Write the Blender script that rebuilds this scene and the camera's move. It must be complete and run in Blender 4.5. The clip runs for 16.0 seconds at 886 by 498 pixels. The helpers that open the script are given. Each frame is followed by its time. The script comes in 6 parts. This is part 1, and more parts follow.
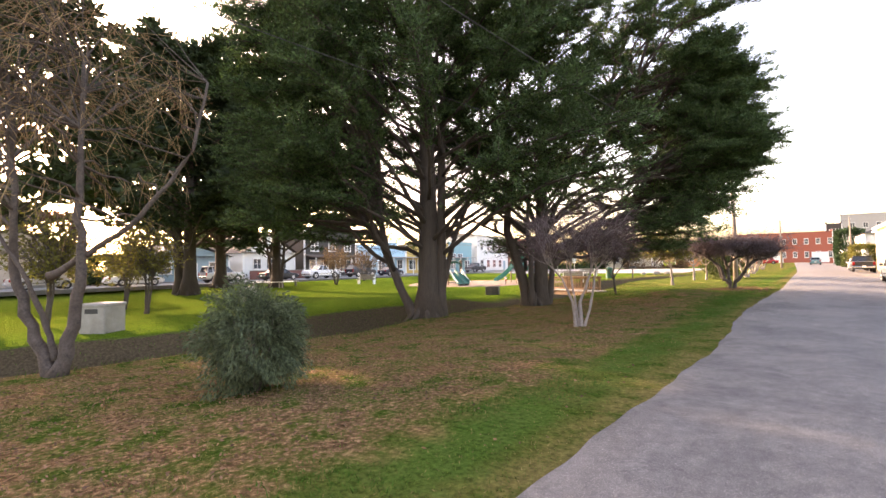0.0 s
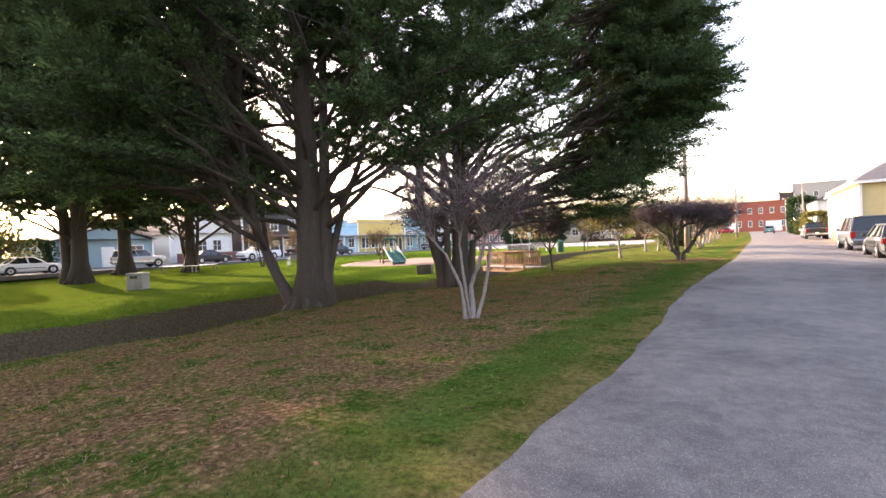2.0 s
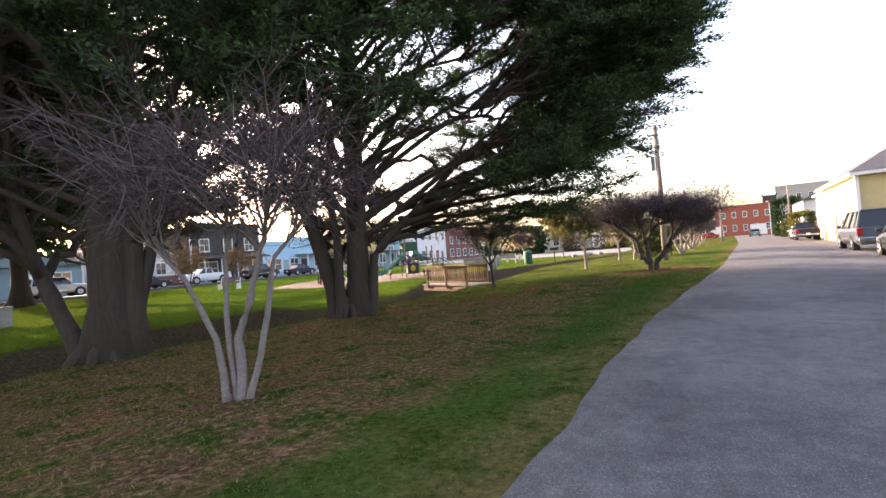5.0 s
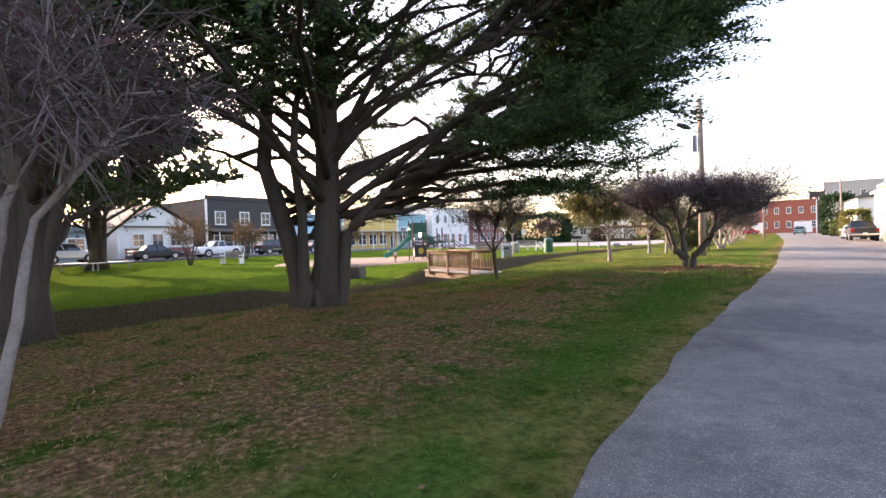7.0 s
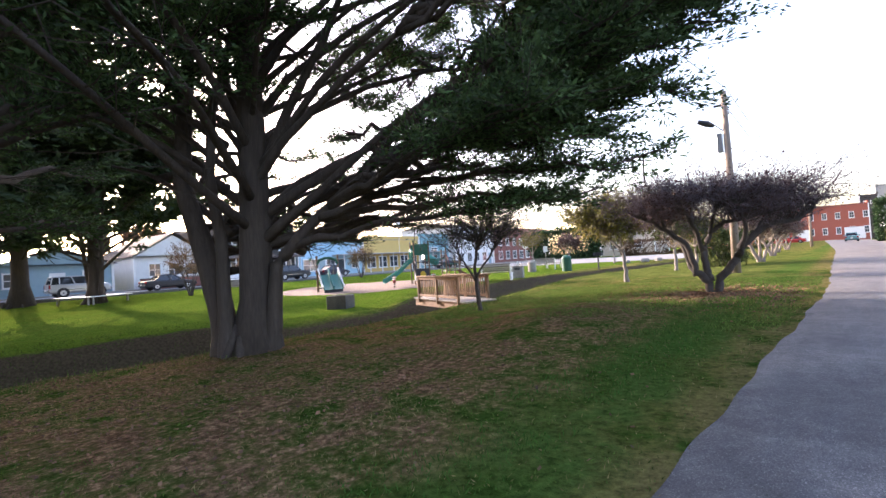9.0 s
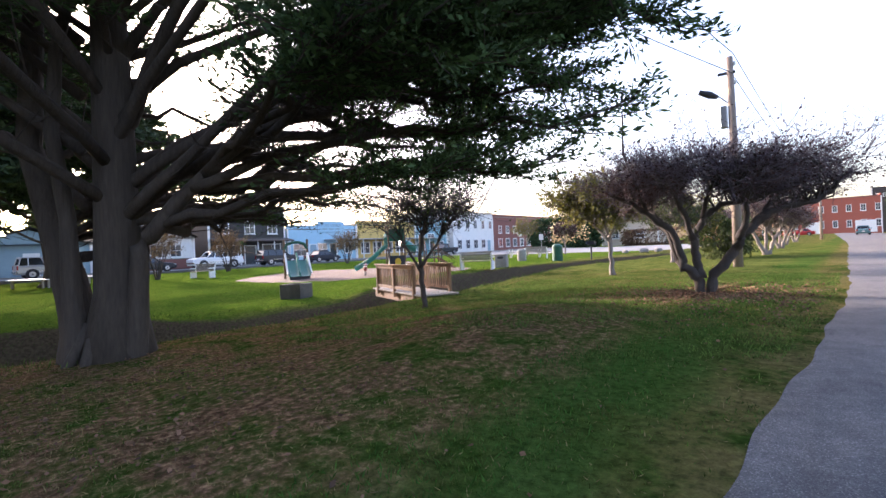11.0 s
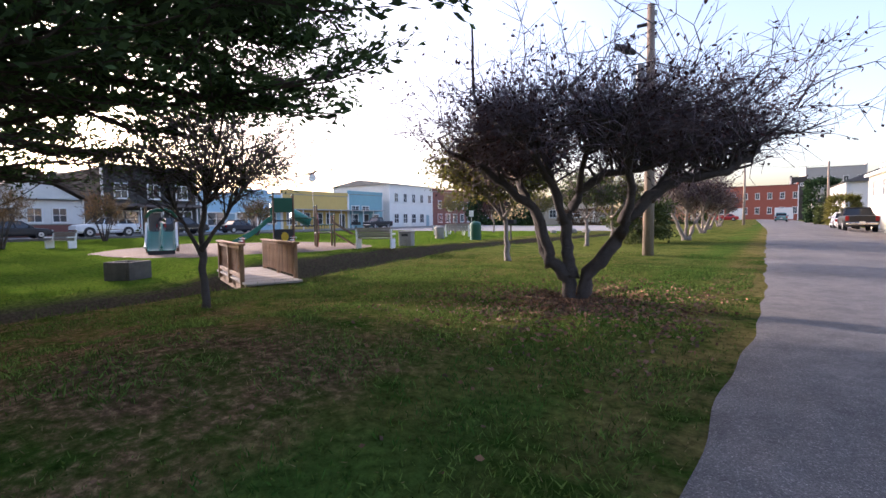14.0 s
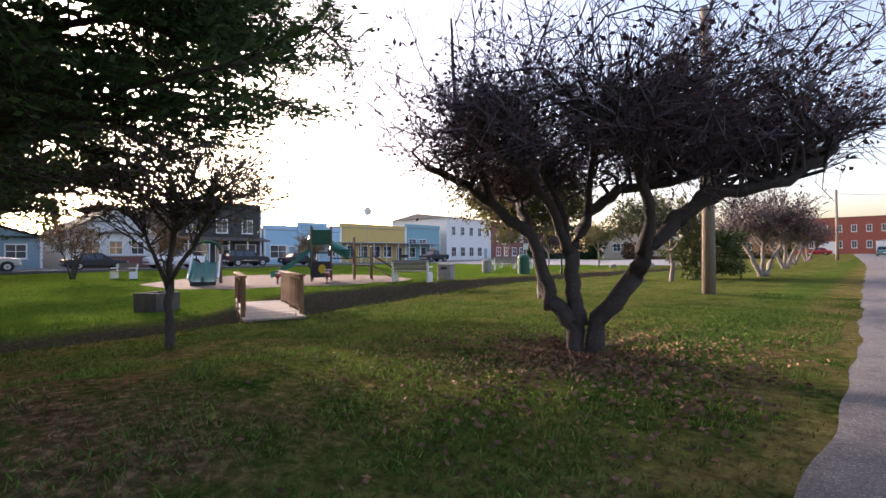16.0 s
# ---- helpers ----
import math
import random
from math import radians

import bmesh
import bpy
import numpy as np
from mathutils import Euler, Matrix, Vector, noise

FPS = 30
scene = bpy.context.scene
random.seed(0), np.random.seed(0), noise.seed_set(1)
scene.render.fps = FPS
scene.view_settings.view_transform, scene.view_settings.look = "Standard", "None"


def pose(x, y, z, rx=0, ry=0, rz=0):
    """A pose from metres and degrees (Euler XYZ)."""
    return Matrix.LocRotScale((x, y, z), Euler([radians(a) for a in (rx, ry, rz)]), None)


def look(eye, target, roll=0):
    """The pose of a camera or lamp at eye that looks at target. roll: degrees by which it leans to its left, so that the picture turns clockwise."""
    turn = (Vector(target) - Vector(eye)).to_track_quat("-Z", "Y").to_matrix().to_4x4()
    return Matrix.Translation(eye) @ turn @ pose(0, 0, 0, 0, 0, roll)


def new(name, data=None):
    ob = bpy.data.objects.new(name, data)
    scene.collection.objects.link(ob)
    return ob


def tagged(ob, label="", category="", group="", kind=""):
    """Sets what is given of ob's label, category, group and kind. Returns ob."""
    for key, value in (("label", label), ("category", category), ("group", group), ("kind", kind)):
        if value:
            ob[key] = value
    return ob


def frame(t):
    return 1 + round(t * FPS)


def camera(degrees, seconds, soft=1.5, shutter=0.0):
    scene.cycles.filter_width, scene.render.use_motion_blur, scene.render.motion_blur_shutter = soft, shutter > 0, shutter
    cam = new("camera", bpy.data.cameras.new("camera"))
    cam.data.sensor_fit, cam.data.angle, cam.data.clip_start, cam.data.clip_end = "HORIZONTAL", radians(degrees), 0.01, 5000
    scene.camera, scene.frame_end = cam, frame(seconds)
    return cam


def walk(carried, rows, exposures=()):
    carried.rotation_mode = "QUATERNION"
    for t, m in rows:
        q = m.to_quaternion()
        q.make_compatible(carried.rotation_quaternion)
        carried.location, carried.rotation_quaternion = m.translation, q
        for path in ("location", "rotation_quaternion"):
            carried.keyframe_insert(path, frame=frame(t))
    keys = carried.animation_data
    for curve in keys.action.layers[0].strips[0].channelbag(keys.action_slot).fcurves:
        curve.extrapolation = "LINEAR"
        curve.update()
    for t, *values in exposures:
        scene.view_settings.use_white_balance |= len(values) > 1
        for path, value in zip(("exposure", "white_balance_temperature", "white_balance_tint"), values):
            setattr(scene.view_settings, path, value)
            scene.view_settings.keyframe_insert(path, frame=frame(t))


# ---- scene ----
cam = camera(86.0, 16.0)
PATH = [
    (0, (-0.119, -2.908, 1.762), (-1.302, -1.297, 1.832), -1.0),
    (0.5, (0.009, -1.582, 1.694), (-1.128, 0.062, 1.776), -3.0),
    (1, (-0.045, -0.406, 1.662), (-1.167, 1.248, 1.732), -1.6),
    (1.5, (-0.15, 0.621, 1.609), (-1.286, 2.267, 1.622), -2.5),
    (2, (-0.077, 1.661, 1.602), (-1.158, 3.344, 1.573), -2.4),
    (2.5, (-0.006, 2.736, 1.569), (-0.96, 4.493, 1.578), -4.7),
    (3, (0.096, 3.677, 1.507), (-0.832, 5.448, 1.459), -4.5),
    (3.5, (0.196, 4.515, 1.53), (-0.67, 6.318, 1.521), -2.6),
    (4, (0.143, 5.472, 1.497), (-0.775, 7.249, 1.476), -2.8),
    (4.2, (0.087, 5.848, 1.487), (-0.889, 7.593, 1.484), -3.8),
    (6.3, (-0.596, 8.954, 1.246), (-1.708, 10.616, 1.295), -2.6),
    (6.5, (-0.622, 9.219, 1.247), (-1.759, 10.863, 1.314), -0.5),
    (7, (-0.641, 9.773, 1.311), (-1.779, 11.418, 1.279), -1.7),
    (7.5, (-0.594, 10.253, 1.325), (-1.838, 11.816, 1.229), -1.3),
    (8, (-0.666, 11.065, 1.359), (-1.883, 12.652, 1.35), -3.2),
    (8.2, (-0.637, 11.353, 1.367), (-1.877, 12.921, 1.406), -3.7),
    (10.3, (-0.768, 14.425, 1.536), (-2.03, 15.976, 1.594), -2.5),
    (10.5, (-0.813, 14.615, 1.519), (-2.095, 16.148, 1.603), -2.4),
    (11, (-0.823, 15.178, 1.366), (-2.083, 16.731, 1.364), -2.5),
    (11.5, (-0.86, 15.918, 1.392), (-2.094, 17.491, 1.366), -3.7),
    (12, (-0.833, 16.637, 1.423), (-2.004, 18.253, 1.293), -3.0),
    (12.5, (-0.855, 17.286, 1.42), (-1.973, 18.942, 1.326), -3.1),
    (13, (-0.854, 17.806, 1.394), (-2.008, 19.437, 1.309), -2.0),
    (13.5, (-0.892, 18.429, 1.391), (-2.015, 20.083, 1.332), -2.1),
    (14, (-0.729, 18.907, 1.367), (-1.814, 20.583, 1.251), -0.7),
    (14.5, (-0.74, 19.351, 1.419), (-1.874, 20.995, 1.316), -0.1),
    (15, (-0.683, 19.778, 1.384), (-1.875, 21.383, 1.336), -0.9),
    (15.5, (-0.594, 20.174, 1.453), (-1.871, 21.714, 1.416), 0.1),
    (16, (-0.607, 20.47, 1.31), (-1.903, 21.992, 1.338), -0.5),
]
walk(cam, [(t, look(a, b, r)) for t, a, b, r in PATH], exposures=[(0, 3.08, 7900, 31), (2, 2.95, 7200, 30), (4, 2.45, 6900, 27), (8, 2.68, 6350, 28), (10.5, 2.5, 5850, 28), (13.5, 1.9, 5850, 29), (16, 1.72, 6200, 29)])

# ---- world and sun ----
SUN_DIR = Vector((-0.985, 0.14, 0.235)).normalized()
world = bpy.data.worlds.new("sky")
scene.world = world
world.use_nodes = True
wn = world.node_tree
sky = wn.nodes.new("ShaderNodeTexSky")
sky.sky_type, sky.sun_disc = "NISHITA", False
sky.sun_elevation = math.asin(SUN_DIR.z)
sky.sun_rotation = math.atan2(SUN_DIR.x, SUN_DIR.y) % (2 * math.pi)
sky.air_density, sky.dust_density, sky.ozone_density = 1.0, 3.5, 0.6
wn.links.new(sky.outputs[0], wn.nodes["Background"].inputs[0])
wn.nodes["Background"].inputs[1].default_value = 0.15
sun = new("sun", bpy.data.lights.new("sun", "SUN"))
sun.data.energy, sun.data.angle, sun.data.color = 2.4, radians(0.6), (1.0, 0.87, 0.68)
sun.matrix_world = look(SUN_DIR * 100, (0, 0, 0))


# ---- materials ----
def ramp(nt, stops):
    r = nt.nodes.new("ShaderNodeValToRGB")
    while len(r.color_ramp.elements) < len(stops):
        r.color_ramp.elements.new(0.5)
    for e, (p, c) in zip(r.color_ramp.elements, stops):
        e.position, e.color = p, (*c, 1)
    return r


def noise_node(nt, scale, detail=4, vec=None, rough=0.6):
    n = nt.nodes.new("ShaderNodeTexNoise")
    n.inputs["Scale"].default_value, n.inputs["Detail"].default_value, n.inputs["Roughness"].default_value = scale, detail, rough
    if vec:
        nt.links.new(vec, n.inputs["Vector"])
    return n


def mix(nt, fac, a, b, mode="MIX"):
    m = nt.nodes.new("ShaderNodeMix")
    m.data_type, m.blend_type = "RGBA", mode
    for sock, v in ((m.inputs[0], fac), (m.inputs[6], a), (m.inputs[7], b)):
        if isinstance(v, bpy.types.NodeSocket):
            nt.links.new(v, sock)
        else:
            sock.default_value = v if isinstance(v, (int, float)) else (*v, 1)
    return m.outputs[2]


def material(name, c0, c1=None, scale=8.0, rough=0.7, metal=0.0, bump=0.2, fine=40.0, vary=0.0, island=0.0, spec=0.4, trans=0.0, stretch=None, stain=None):
    """Two-scale mottled surface from c0 to c1, with bump; vary/island: brightness change by object or loose piece."""
    m = bpy.data.materials.new(name)
    m.use_nodes = True
    nt = m.node_tree
    b = nt.nodes["Principled BSDF"]
    tc = nt.nodes.new("ShaderNodeTexCoord")
    vec = tc.outputs["Object"]
    if stretch:
        mp = nt.nodes.new("ShaderNodeMapping")
        mp.inputs["Scale"].default_value = stretch
        nt.links.new(vec, mp.inputs["Vector"])
        vec = mp.outputs["Vector"]
    c1 = c1 or tuple(x * 0.75 for x in c0)
    n1, n2 = noise_node(nt, scale, 5, vec), noise_node(nt, fine, 3, vec)
    r = ramp(nt, [(0.3, c0), (0.7, c1)])
    add = nt.nodes.new("ShaderNodeMath")
    add.operation = "MULTIPLY_ADD"
    nt.links.new(n2.outputs[0], add.inputs[0])
    add.inputs[1].default_value = 0.5
    sub = nt.nodes.new("ShaderNodeMath")
    sub.operation = "MULTIPLY"
    nt.links.new(n1.outputs[0], sub.inputs[0])
    sub.inputs[1].default_value = 0.5
    nt.links.new(sub.outputs[0], add.inputs[2])
    nt.links.new(add.outputs[0], r.inputs[0])
    col = r.outputs[0]
    if stain:
        n3 = noise_node(nt, 0.8, 6, tc.outputs["Object"], 0.7)
        r3 = ramp(nt, [(0.48, (0, 0, 0)), (0.7, (1, 1, 1))])
        nt.links.new(n3.outputs[0], r3.inputs[0])
        col = mix(nt, r3.outputs[0], col, stain)
    if vary or island:
        src = nt.nodes.new("ShaderNodeNewGeometry").outputs["Random Per Island"] if island else nt.nodes.new("ShaderNodeObjectInfo").outputs["Random"]
        amt = island or vary
        hv = nt.nodes.new("ShaderNodeHueSaturation")
        mr = nt.nodes.new("ShaderNodeMapRange")
        mr.inputs[3].default_value, mr.inputs[4].default_value = 1 - amt, 1 + amt
        nt.links.new(src, mr.inputs[0])
        nt.links.new(mr.outputs[0], hv.inputs["Value"])
        nt.links.new(col, hv.inputs["Color"])
        col = hv.outputs[0]
    nt.links.new(col, b.inputs["Base Color"])
    b.inputs["Roughness"].default_value, b.inputs["Metallic"].default_value = rough, metal
    b.inputs["Specular IOR Level"].default_value = spec
    if trans:
        tr = nt.nodes.new("ShaderNodeBsdfTranslucent")
        nt.links.new(col, tr.inputs[0])
        ms = nt.nodes.new("ShaderNodeMixShader")
        ms.inputs[0].default_value = trans
        nt.links.new(b.outputs[0], ms.inputs[1])
        nt.links.new(tr.outputs[0], ms.inputs[2])
        nt.links.new(ms.outputs[0], nt.nodes["Material Output"].inputs[0])
    if bump:
        bp = nt.nodes.new("ShaderNodeBump")
        bp.inputs["Strength"].default_value, bp.inputs["Distance"].default_value = bump, 0.02
        nt.links.new(n2.outputs[0], bp.inputs["Height"])
        nt.links.new(bp.outputs[0], b.inputs["Normal"])
    return m


def grass_material():
    """Lawn: lush band beside the road, straw and leaf litter under the cypresses, sunlit tint beyond the ditch, mixed
    turf elsewhere.
    """
    m = bpy.data.materials.new("lawn")
    m.use_nodes = True
    nt = m.node_tree
    b = nt.nodes["Principled BSDF"]
    pos = nt.nodes.new("ShaderNodeNewGeometry").outputs["Position"]
    sep = nt.nodes.new("ShaderNodeSeparateXYZ")
    nt.links.new(pos, sep.inputs[0])

    def math_node(op, a, c, d=None):
        k = nt.nodes.new("ShaderNodeMath")
        k.operation = op
        for i, v in enumerate((a, c, d)):
            if v is None:
                continue
            if isinstance(v, (int, float)):
                k.inputs[i].default_value = v
            else:
                nt.links.new(v, k.inputs[i])
        return k.outputs[0]

    def band(v, lo0, lo1, hi0, hi1):
        a = nt.nodes.new("ShaderNodeMapRange")
        a.interpolation_type = "SMOOTHSTEP"
        a.inputs[1].default_value, a.inputs[2].default_value = lo0, lo1
        nt.links.new(v, a.inputs[0])
        c = nt.nodes.new("ShaderNodeMapRange")
        c.interpolation_type = "SMOOTHSTEP"
        c.inputs[1].default_value, c.inputs[2].default_value, c.inputs[3].default_value, c.inputs[4].default_value = hi0, hi1, 1, 0
        nt.links.new(v, c.inputs[0])
        return math_node("MULTIPLY", a.outputs[0], c.outputs[0])

    big = noise_node(nt, 0.35, 5, pos, 0.62)
    mid = noise_node(nt, 1.6, 5, pos, 0.65)
    fine = noise_node(nt, 14, 5, pos, 0.7)
    grit = noise_node(nt, 60, 3, pos, 0.7)
    d = math_node("SUBTRACT", math_node("MULTIPLY_ADD", sep.outputs[1], 0.035, -1.55), sep.outputs[0])
    dn = math_node("ADD", d, math_node("MULTIPLY_ADD", mid.outputs[0], 1.2, -0.6))
    y = math_node("ADD", sep.outputs[1], math_node("MULTIPLY_ADD", big.outputs[0], 10, -5))
    turf = ramp(nt, [(0.36, (0.04, 0.075, 0.014)), (0.48, (0.1, 0.105, 0.03)), (0.62, (0.16, 0.142, 0.05))])
    nt.links.new(mid.outputs[0], turf.inputs[0])
    blade = ramp(nt, [(0.32, (0.32, 0.34, 0.32)), (0.68, (1.5, 1.45, 1.35))])
    nt.links.new(fine.outputs[0], blade.inputs[0])
    col = turf.outputs[0]
    lush = math_node("MULTIPLY", band(dn, 0.6, 1.0, 1.4, 2.0), band(math_node("ADD", math_node("MULTIPLY", big.outputs[0], 0.6), math_node("MULTIPLY", mid.outputs[0], 0.4)), 0.42, 0.54, 2, 3))
    col = mix(nt, math_node("MULTIPLY", lush, 0.85), col, (0.046, 0.102, 0.02))
    fresh = math_node("MULTIPLY", math_node("MULTIPLY", band(y, 19, 25, 60, 70), band(d, 0.3, 1.0, 8, 12)), band(mid.outputs[0], 0.34, 0.58, 2, 3))
    col = mix(nt, math_node("MULTIPLY", fresh, 0.6), col, (0.085, 0.125, 0.026))
    litter = ramp(nt, [(0.3, (0.066, 0.036, 0.022)), (0.5, (0.145, 0.084, 0.05)), (0.68, (0.26, 0.168, 0.1))])
    nt.links.new(fine.outputs[0], litter.inputs[0])
    lm = math_node("MULTIPLY", band(dn, 1.5, 2.3, 10.5, 13.0), band(y, -30, -20, 20.0, 25.0))
    lm = math_node("MULTIPLY", lm, band(math_node("ADD", math_node("MULTIPLY", mid.outputs[0], 0.6), math_node("MULTIPLY", fine.outputs[0], 0.4)), 0.43, 0.57, 2, 3))
    col = mix(nt, lm, col, litter.outputs[0])
    far_litter = math_node("MULTIPLY", band(d, 17, 22, 42, 48), band(y, -30, -20, 20, 27))
    far_litter = math_node("MULTIPLY", far_litter, band(big.outputs[0], 0.35, 0.6, 2, 3))
    col = mix(nt, far_litter, col, (0.16, 0.10, 0.045))
    moss = band(d, -0.3, 0.0, 0.35, 0.75)
    col = mix(nt, math_node("MULTIPLY", math_node("MULTIPLY", moss, 0.8), band(mid.outputs[0], 0.35, 0.6, 2, 3)), col, (0.155, 0.128, 0.05))
    # sunlit yellow-green of the park beyond the ditch, put into the turf colour
    sunlit_tint = math_node("MULTIPLY", band(d, 13, 15, 60, 70), 0.8)
    col = mix(nt, sunlit_tint, col, (0.085, 0.15, 0.014))
    col = mix(nt, 0.8, col, blade.outputs[0], "MULTIPLY")
    # bare earth on the banks of the ditch
    nrm = nt.nodes.new("ShaderNodeSeparateXYZ")
    nt.links.new(nt.nodes.new("ShaderNodeNewGeometry").outputs["True Normal"], nrm.inputs[0])
    steep = band(nrm.outputs[2], 0.0, 0.01, 0.90, 0.965)
    soil = ramp(nt, [(0.3, (0.045, 0.034, 0.022)), (0.7, (0.125, 0.095, 0.058))])
    nt.links.new(fine.outputs[0], soil.inputs[0])
    col = mix(nt, steep, col, soil.outputs[0])
    nt.links.new(col, b.inputs["Base Color"])
    b.inputs["Roughness"].default_value, b.inputs["Specular IOR Level"].default_value = 1.0, 0.0
    bp = nt.nodes.new("ShaderNodeBump")
    bp.inputs["Strength"].default_value, bp.inputs["Distance"].default_value = 0.9, 0.05
    nt.links.new(math_node("ADD", fine.outputs[0], math_node("MULTIPLY", grit.outputs[0], 0.5)), bp.inputs["Height"])
    nt.links.new(bp.outputs[0], b.inputs["Normal"])
    return m


def asphalt_material():
    """Worn chip-seal: pale and dark aggregate, broad patches and fine cracks."""
    m = bpy.data.materials.new("asphalt")
    m.use_nodes = True
    nt = m.node_tree
    b = nt.nodes["Principled BSDF"]
    pos = nt.nodes.new("ShaderNodeNewGeometry").outputs["Position"]
    chips = nt.nodes.new("ShaderNodeTexVoronoi")
    chips.inputs["Scale"].default_value = 170
    nt.links.new(pos, chips.inputs["Vector"])
    tone = nt.nodes.new("ShaderNodeSeparateColor")
    nt.links.new(chips.outputs["Color"], tone.inputs[0])
    stone = ramp(nt, [(0.0, (0.098, 0.091, 0.09)), (0.55, (0.14, 0.132, 0.129)), (0.9, (0.18, 0.17, 0.164)), (1.0, (0.32, 0.305, 0.285))])
    nt.links.new(tone.outputs[0], stone.inputs[0])
    big = noise_node(nt, 0.5, 6, pos, 0.65)
    wear = ramp(nt, [(0.36, (0.72, 0.72, 0.74)), (0.5, (1.0, 1.0, 1.0)), (0.66, (1.25, 1.22, 1.18))])
    nt.links.new(big.outputs[0], wear.inputs[0])
    col = mix(nt, 1.0, stone.outputs[0], wear.outputs[0], "MULTIPLY")
    mid = noise_node(nt, 5, 5, pos, 0.7)
    smear = ramp(nt, [(0.35, (0.82, 0.82, 0.82)), (0.65, (1.15, 1.15, 1.15))])
    nt.links.new(mid.outputs[0], smear.inputs[0])
    col = mix(nt, 1.0, col, smear.outputs[0], "MULTIPLY")
    nt.links.new(col, b.inputs["Base Color"])
    b.inputs["Roughness"].default_value, b.inputs["Specular IOR Level"].default_value = 0.9, 0.3
    bp = nt.nodes.new("ShaderNodeBump")
    bp.inputs["Strength"].default_value, bp.inputs["Distance"].default_value = 0.6, 0.008
    nt.links.new(chips.outputs["Distance"], bp.inputs["Height"])
    nt.links.new(bp.outputs[0], b.inputs["Normal"])
    return m


def glass_material(name, tint=(0.03, 0.04, 0.05)):
    m = bpy.data.materials.new(name)
    m.use_nodes = True
    b = m.node_tree.nodes["Principled BSDF"]
    b.inputs["Base Color"].default_value = (*tint, 1)
    b.inputs["Roughness"].default_value, b.inputs["Specular IOR Level"].default_value = 0.06, 0.7
    return m


LAWN = grass_material()
ASPHALT = asphalt_material()
ASPHALT_PALE = material("pale_asphalt", (0.26, 0.25, 0.24), (0.19, 0.185, 0.18), 0.6, 0.9, bump=0.3, fine=60)
KERB = material("kerb_concrete", (0.16, 0.15, 0.14), (0.09, 0.085, 0.08), 3, 0.9)
CONCRETE = material("concrete", (0.34, 0.32, 0.29), (0.22, 0.205, 0.18), 5, 0.85, stain=(0.2, 0.18, 0.15))
PLANTER = material("planter_boards", (0.15, 0.13, 0.11), (0.085, 0.075, 0.065), 5, 0.9, bump=0.4, fine=30, stain=(0.06, 0.055, 0.05))
CHIPS = material("bark_chips", (0.25, 0.175, 0.13), (0.15, 0.10, 0.075), 3, 0.95, bump=1.0, fine=70)
WATER = material("ditch_water", (0.02, 0.022, 0.015), (0.03, 0.03, 0.02), 1, 0.04, bump=0.03, fine=5, spec=0.8)
BARK = material("cypress_bark", (0.078, 0.06, 0.047), (0.036, 0.027, 0.021), 5, 0.95, bump=1.0, fine=26, stretch=(1, 1, 0.12))
BARK_GREY = material("grey_bark", (0.30, 0.26, 0.22), (0.15, 0.12, 0.10), 9, 0.9, bump=0.6, fine=45)
BARK_BIRCH = material("peeling_birch_bark", (0.13, 0.1, 0.085), (0.03, 0.023, 0.018), 6, 0.9, bump=0.9, fine=22, stain=(0.07, 0.05, 0.04))
BARK_WHITE = material("smooth_pale_bark", (0.28, 0.235, 0.215), (0.13, 0.105, 0.092), 7, 0.7, bump=0.4, fine=30)
BARK_DARK = material("dark_bark", (0.085, 0.07, 0.062), (0.04, 0.032, 0.028), 9, 0.9, bump=0.8, fine=40)
TWIG = material("brown_twigs", (0.15, 0.115, 0.125), (0.09, 0.068, 0.078), 6, 0.85, bump=0, island=0.3)
TWIG_PALE = material("pale_twigs", (0.115, 0.08, 0.078), (0.068, 0.047, 0.047), 6, 0.85, bump=0, island=0.3)
TWIG_RUSSET = material("russet_twigs", (0.30, 0.2, 0.1), (0.2, 0.13, 0.06), 6, 0.85, bump=0, island=0.3)
CYP_LEAF = material("cypress_foliage", (0.06, 0.105, 0.032), (0.036, 0.066, 0.021), 2, 0.8, bump=0, island=0.6, trans=0.35)
CYP_LEAF_FAR = material("far_cypress_foliage", (0.04, 0.062, 0.022), (0.026, 0.042, 0.015), 2, 0.8, bump=0, island=0.5, trans=0.2)
BUSH_LEAF = material("grey_green_needles", (0.085, 0.112, 0.055), (0.048, 0.066, 0.032), 4, 0.8, bump=0, island=0.5, trans=0.2)
GREEN_LEAF = material("green_leaves", (0.075, 0.095, 0.022), (0.045, 0.065, 0.016), 4, 0.7, bump=0, island=0.5, trans=0.3)
YELLOW_LEAF = material("yellowing_leaves", (0.17, 0.15, 0.03), (0.10, 0.10, 0.022), 4, 0.7, bump=0, island=0.5, trans=0.35)
RUST_LEAF = material("rusty_leaves", (0.14, 0.085, 0.045), (0.08, 0.045, 0.028), 4, 0.8, bump=0, island=0.5, trans=0.3)
RED_LEAF = material("purple_leaves", (0.075, 0.035, 0.033), (0.045, 0.022, 0.022), 4, 0.8, bump=0, island=0.5, trans=0.25)
HEDGE_LEAF = material("hedge_leaves", (0.03, 0.065, 0.02), (0.02, 0.045, 0.014), 3, 0.8, bump=0, island=0.5, trans=0.15)
BLADE = material("grass_blades", (0.085, 0.13, 0.025), (0.05, 0.085, 0.018), 0.8, 0.8, bump=0, island=0.6, trans=0.35, spec=0.0)
BLADE_PARK = material("park_blades", (0.06, 0.13, 0.014), (0.04, 0.095, 0.011), 0.8, 0.95, bump=0, island=0.4, trans=0.2, spec=0.0)
BLADE_TUFT = material("tuft_blades", (0.11, 0.16, 0.035), (0.07, 0.115, 0.026), 0.8, 0.8, bump=0, island=0.6, trans=0.35, spec=0.0)
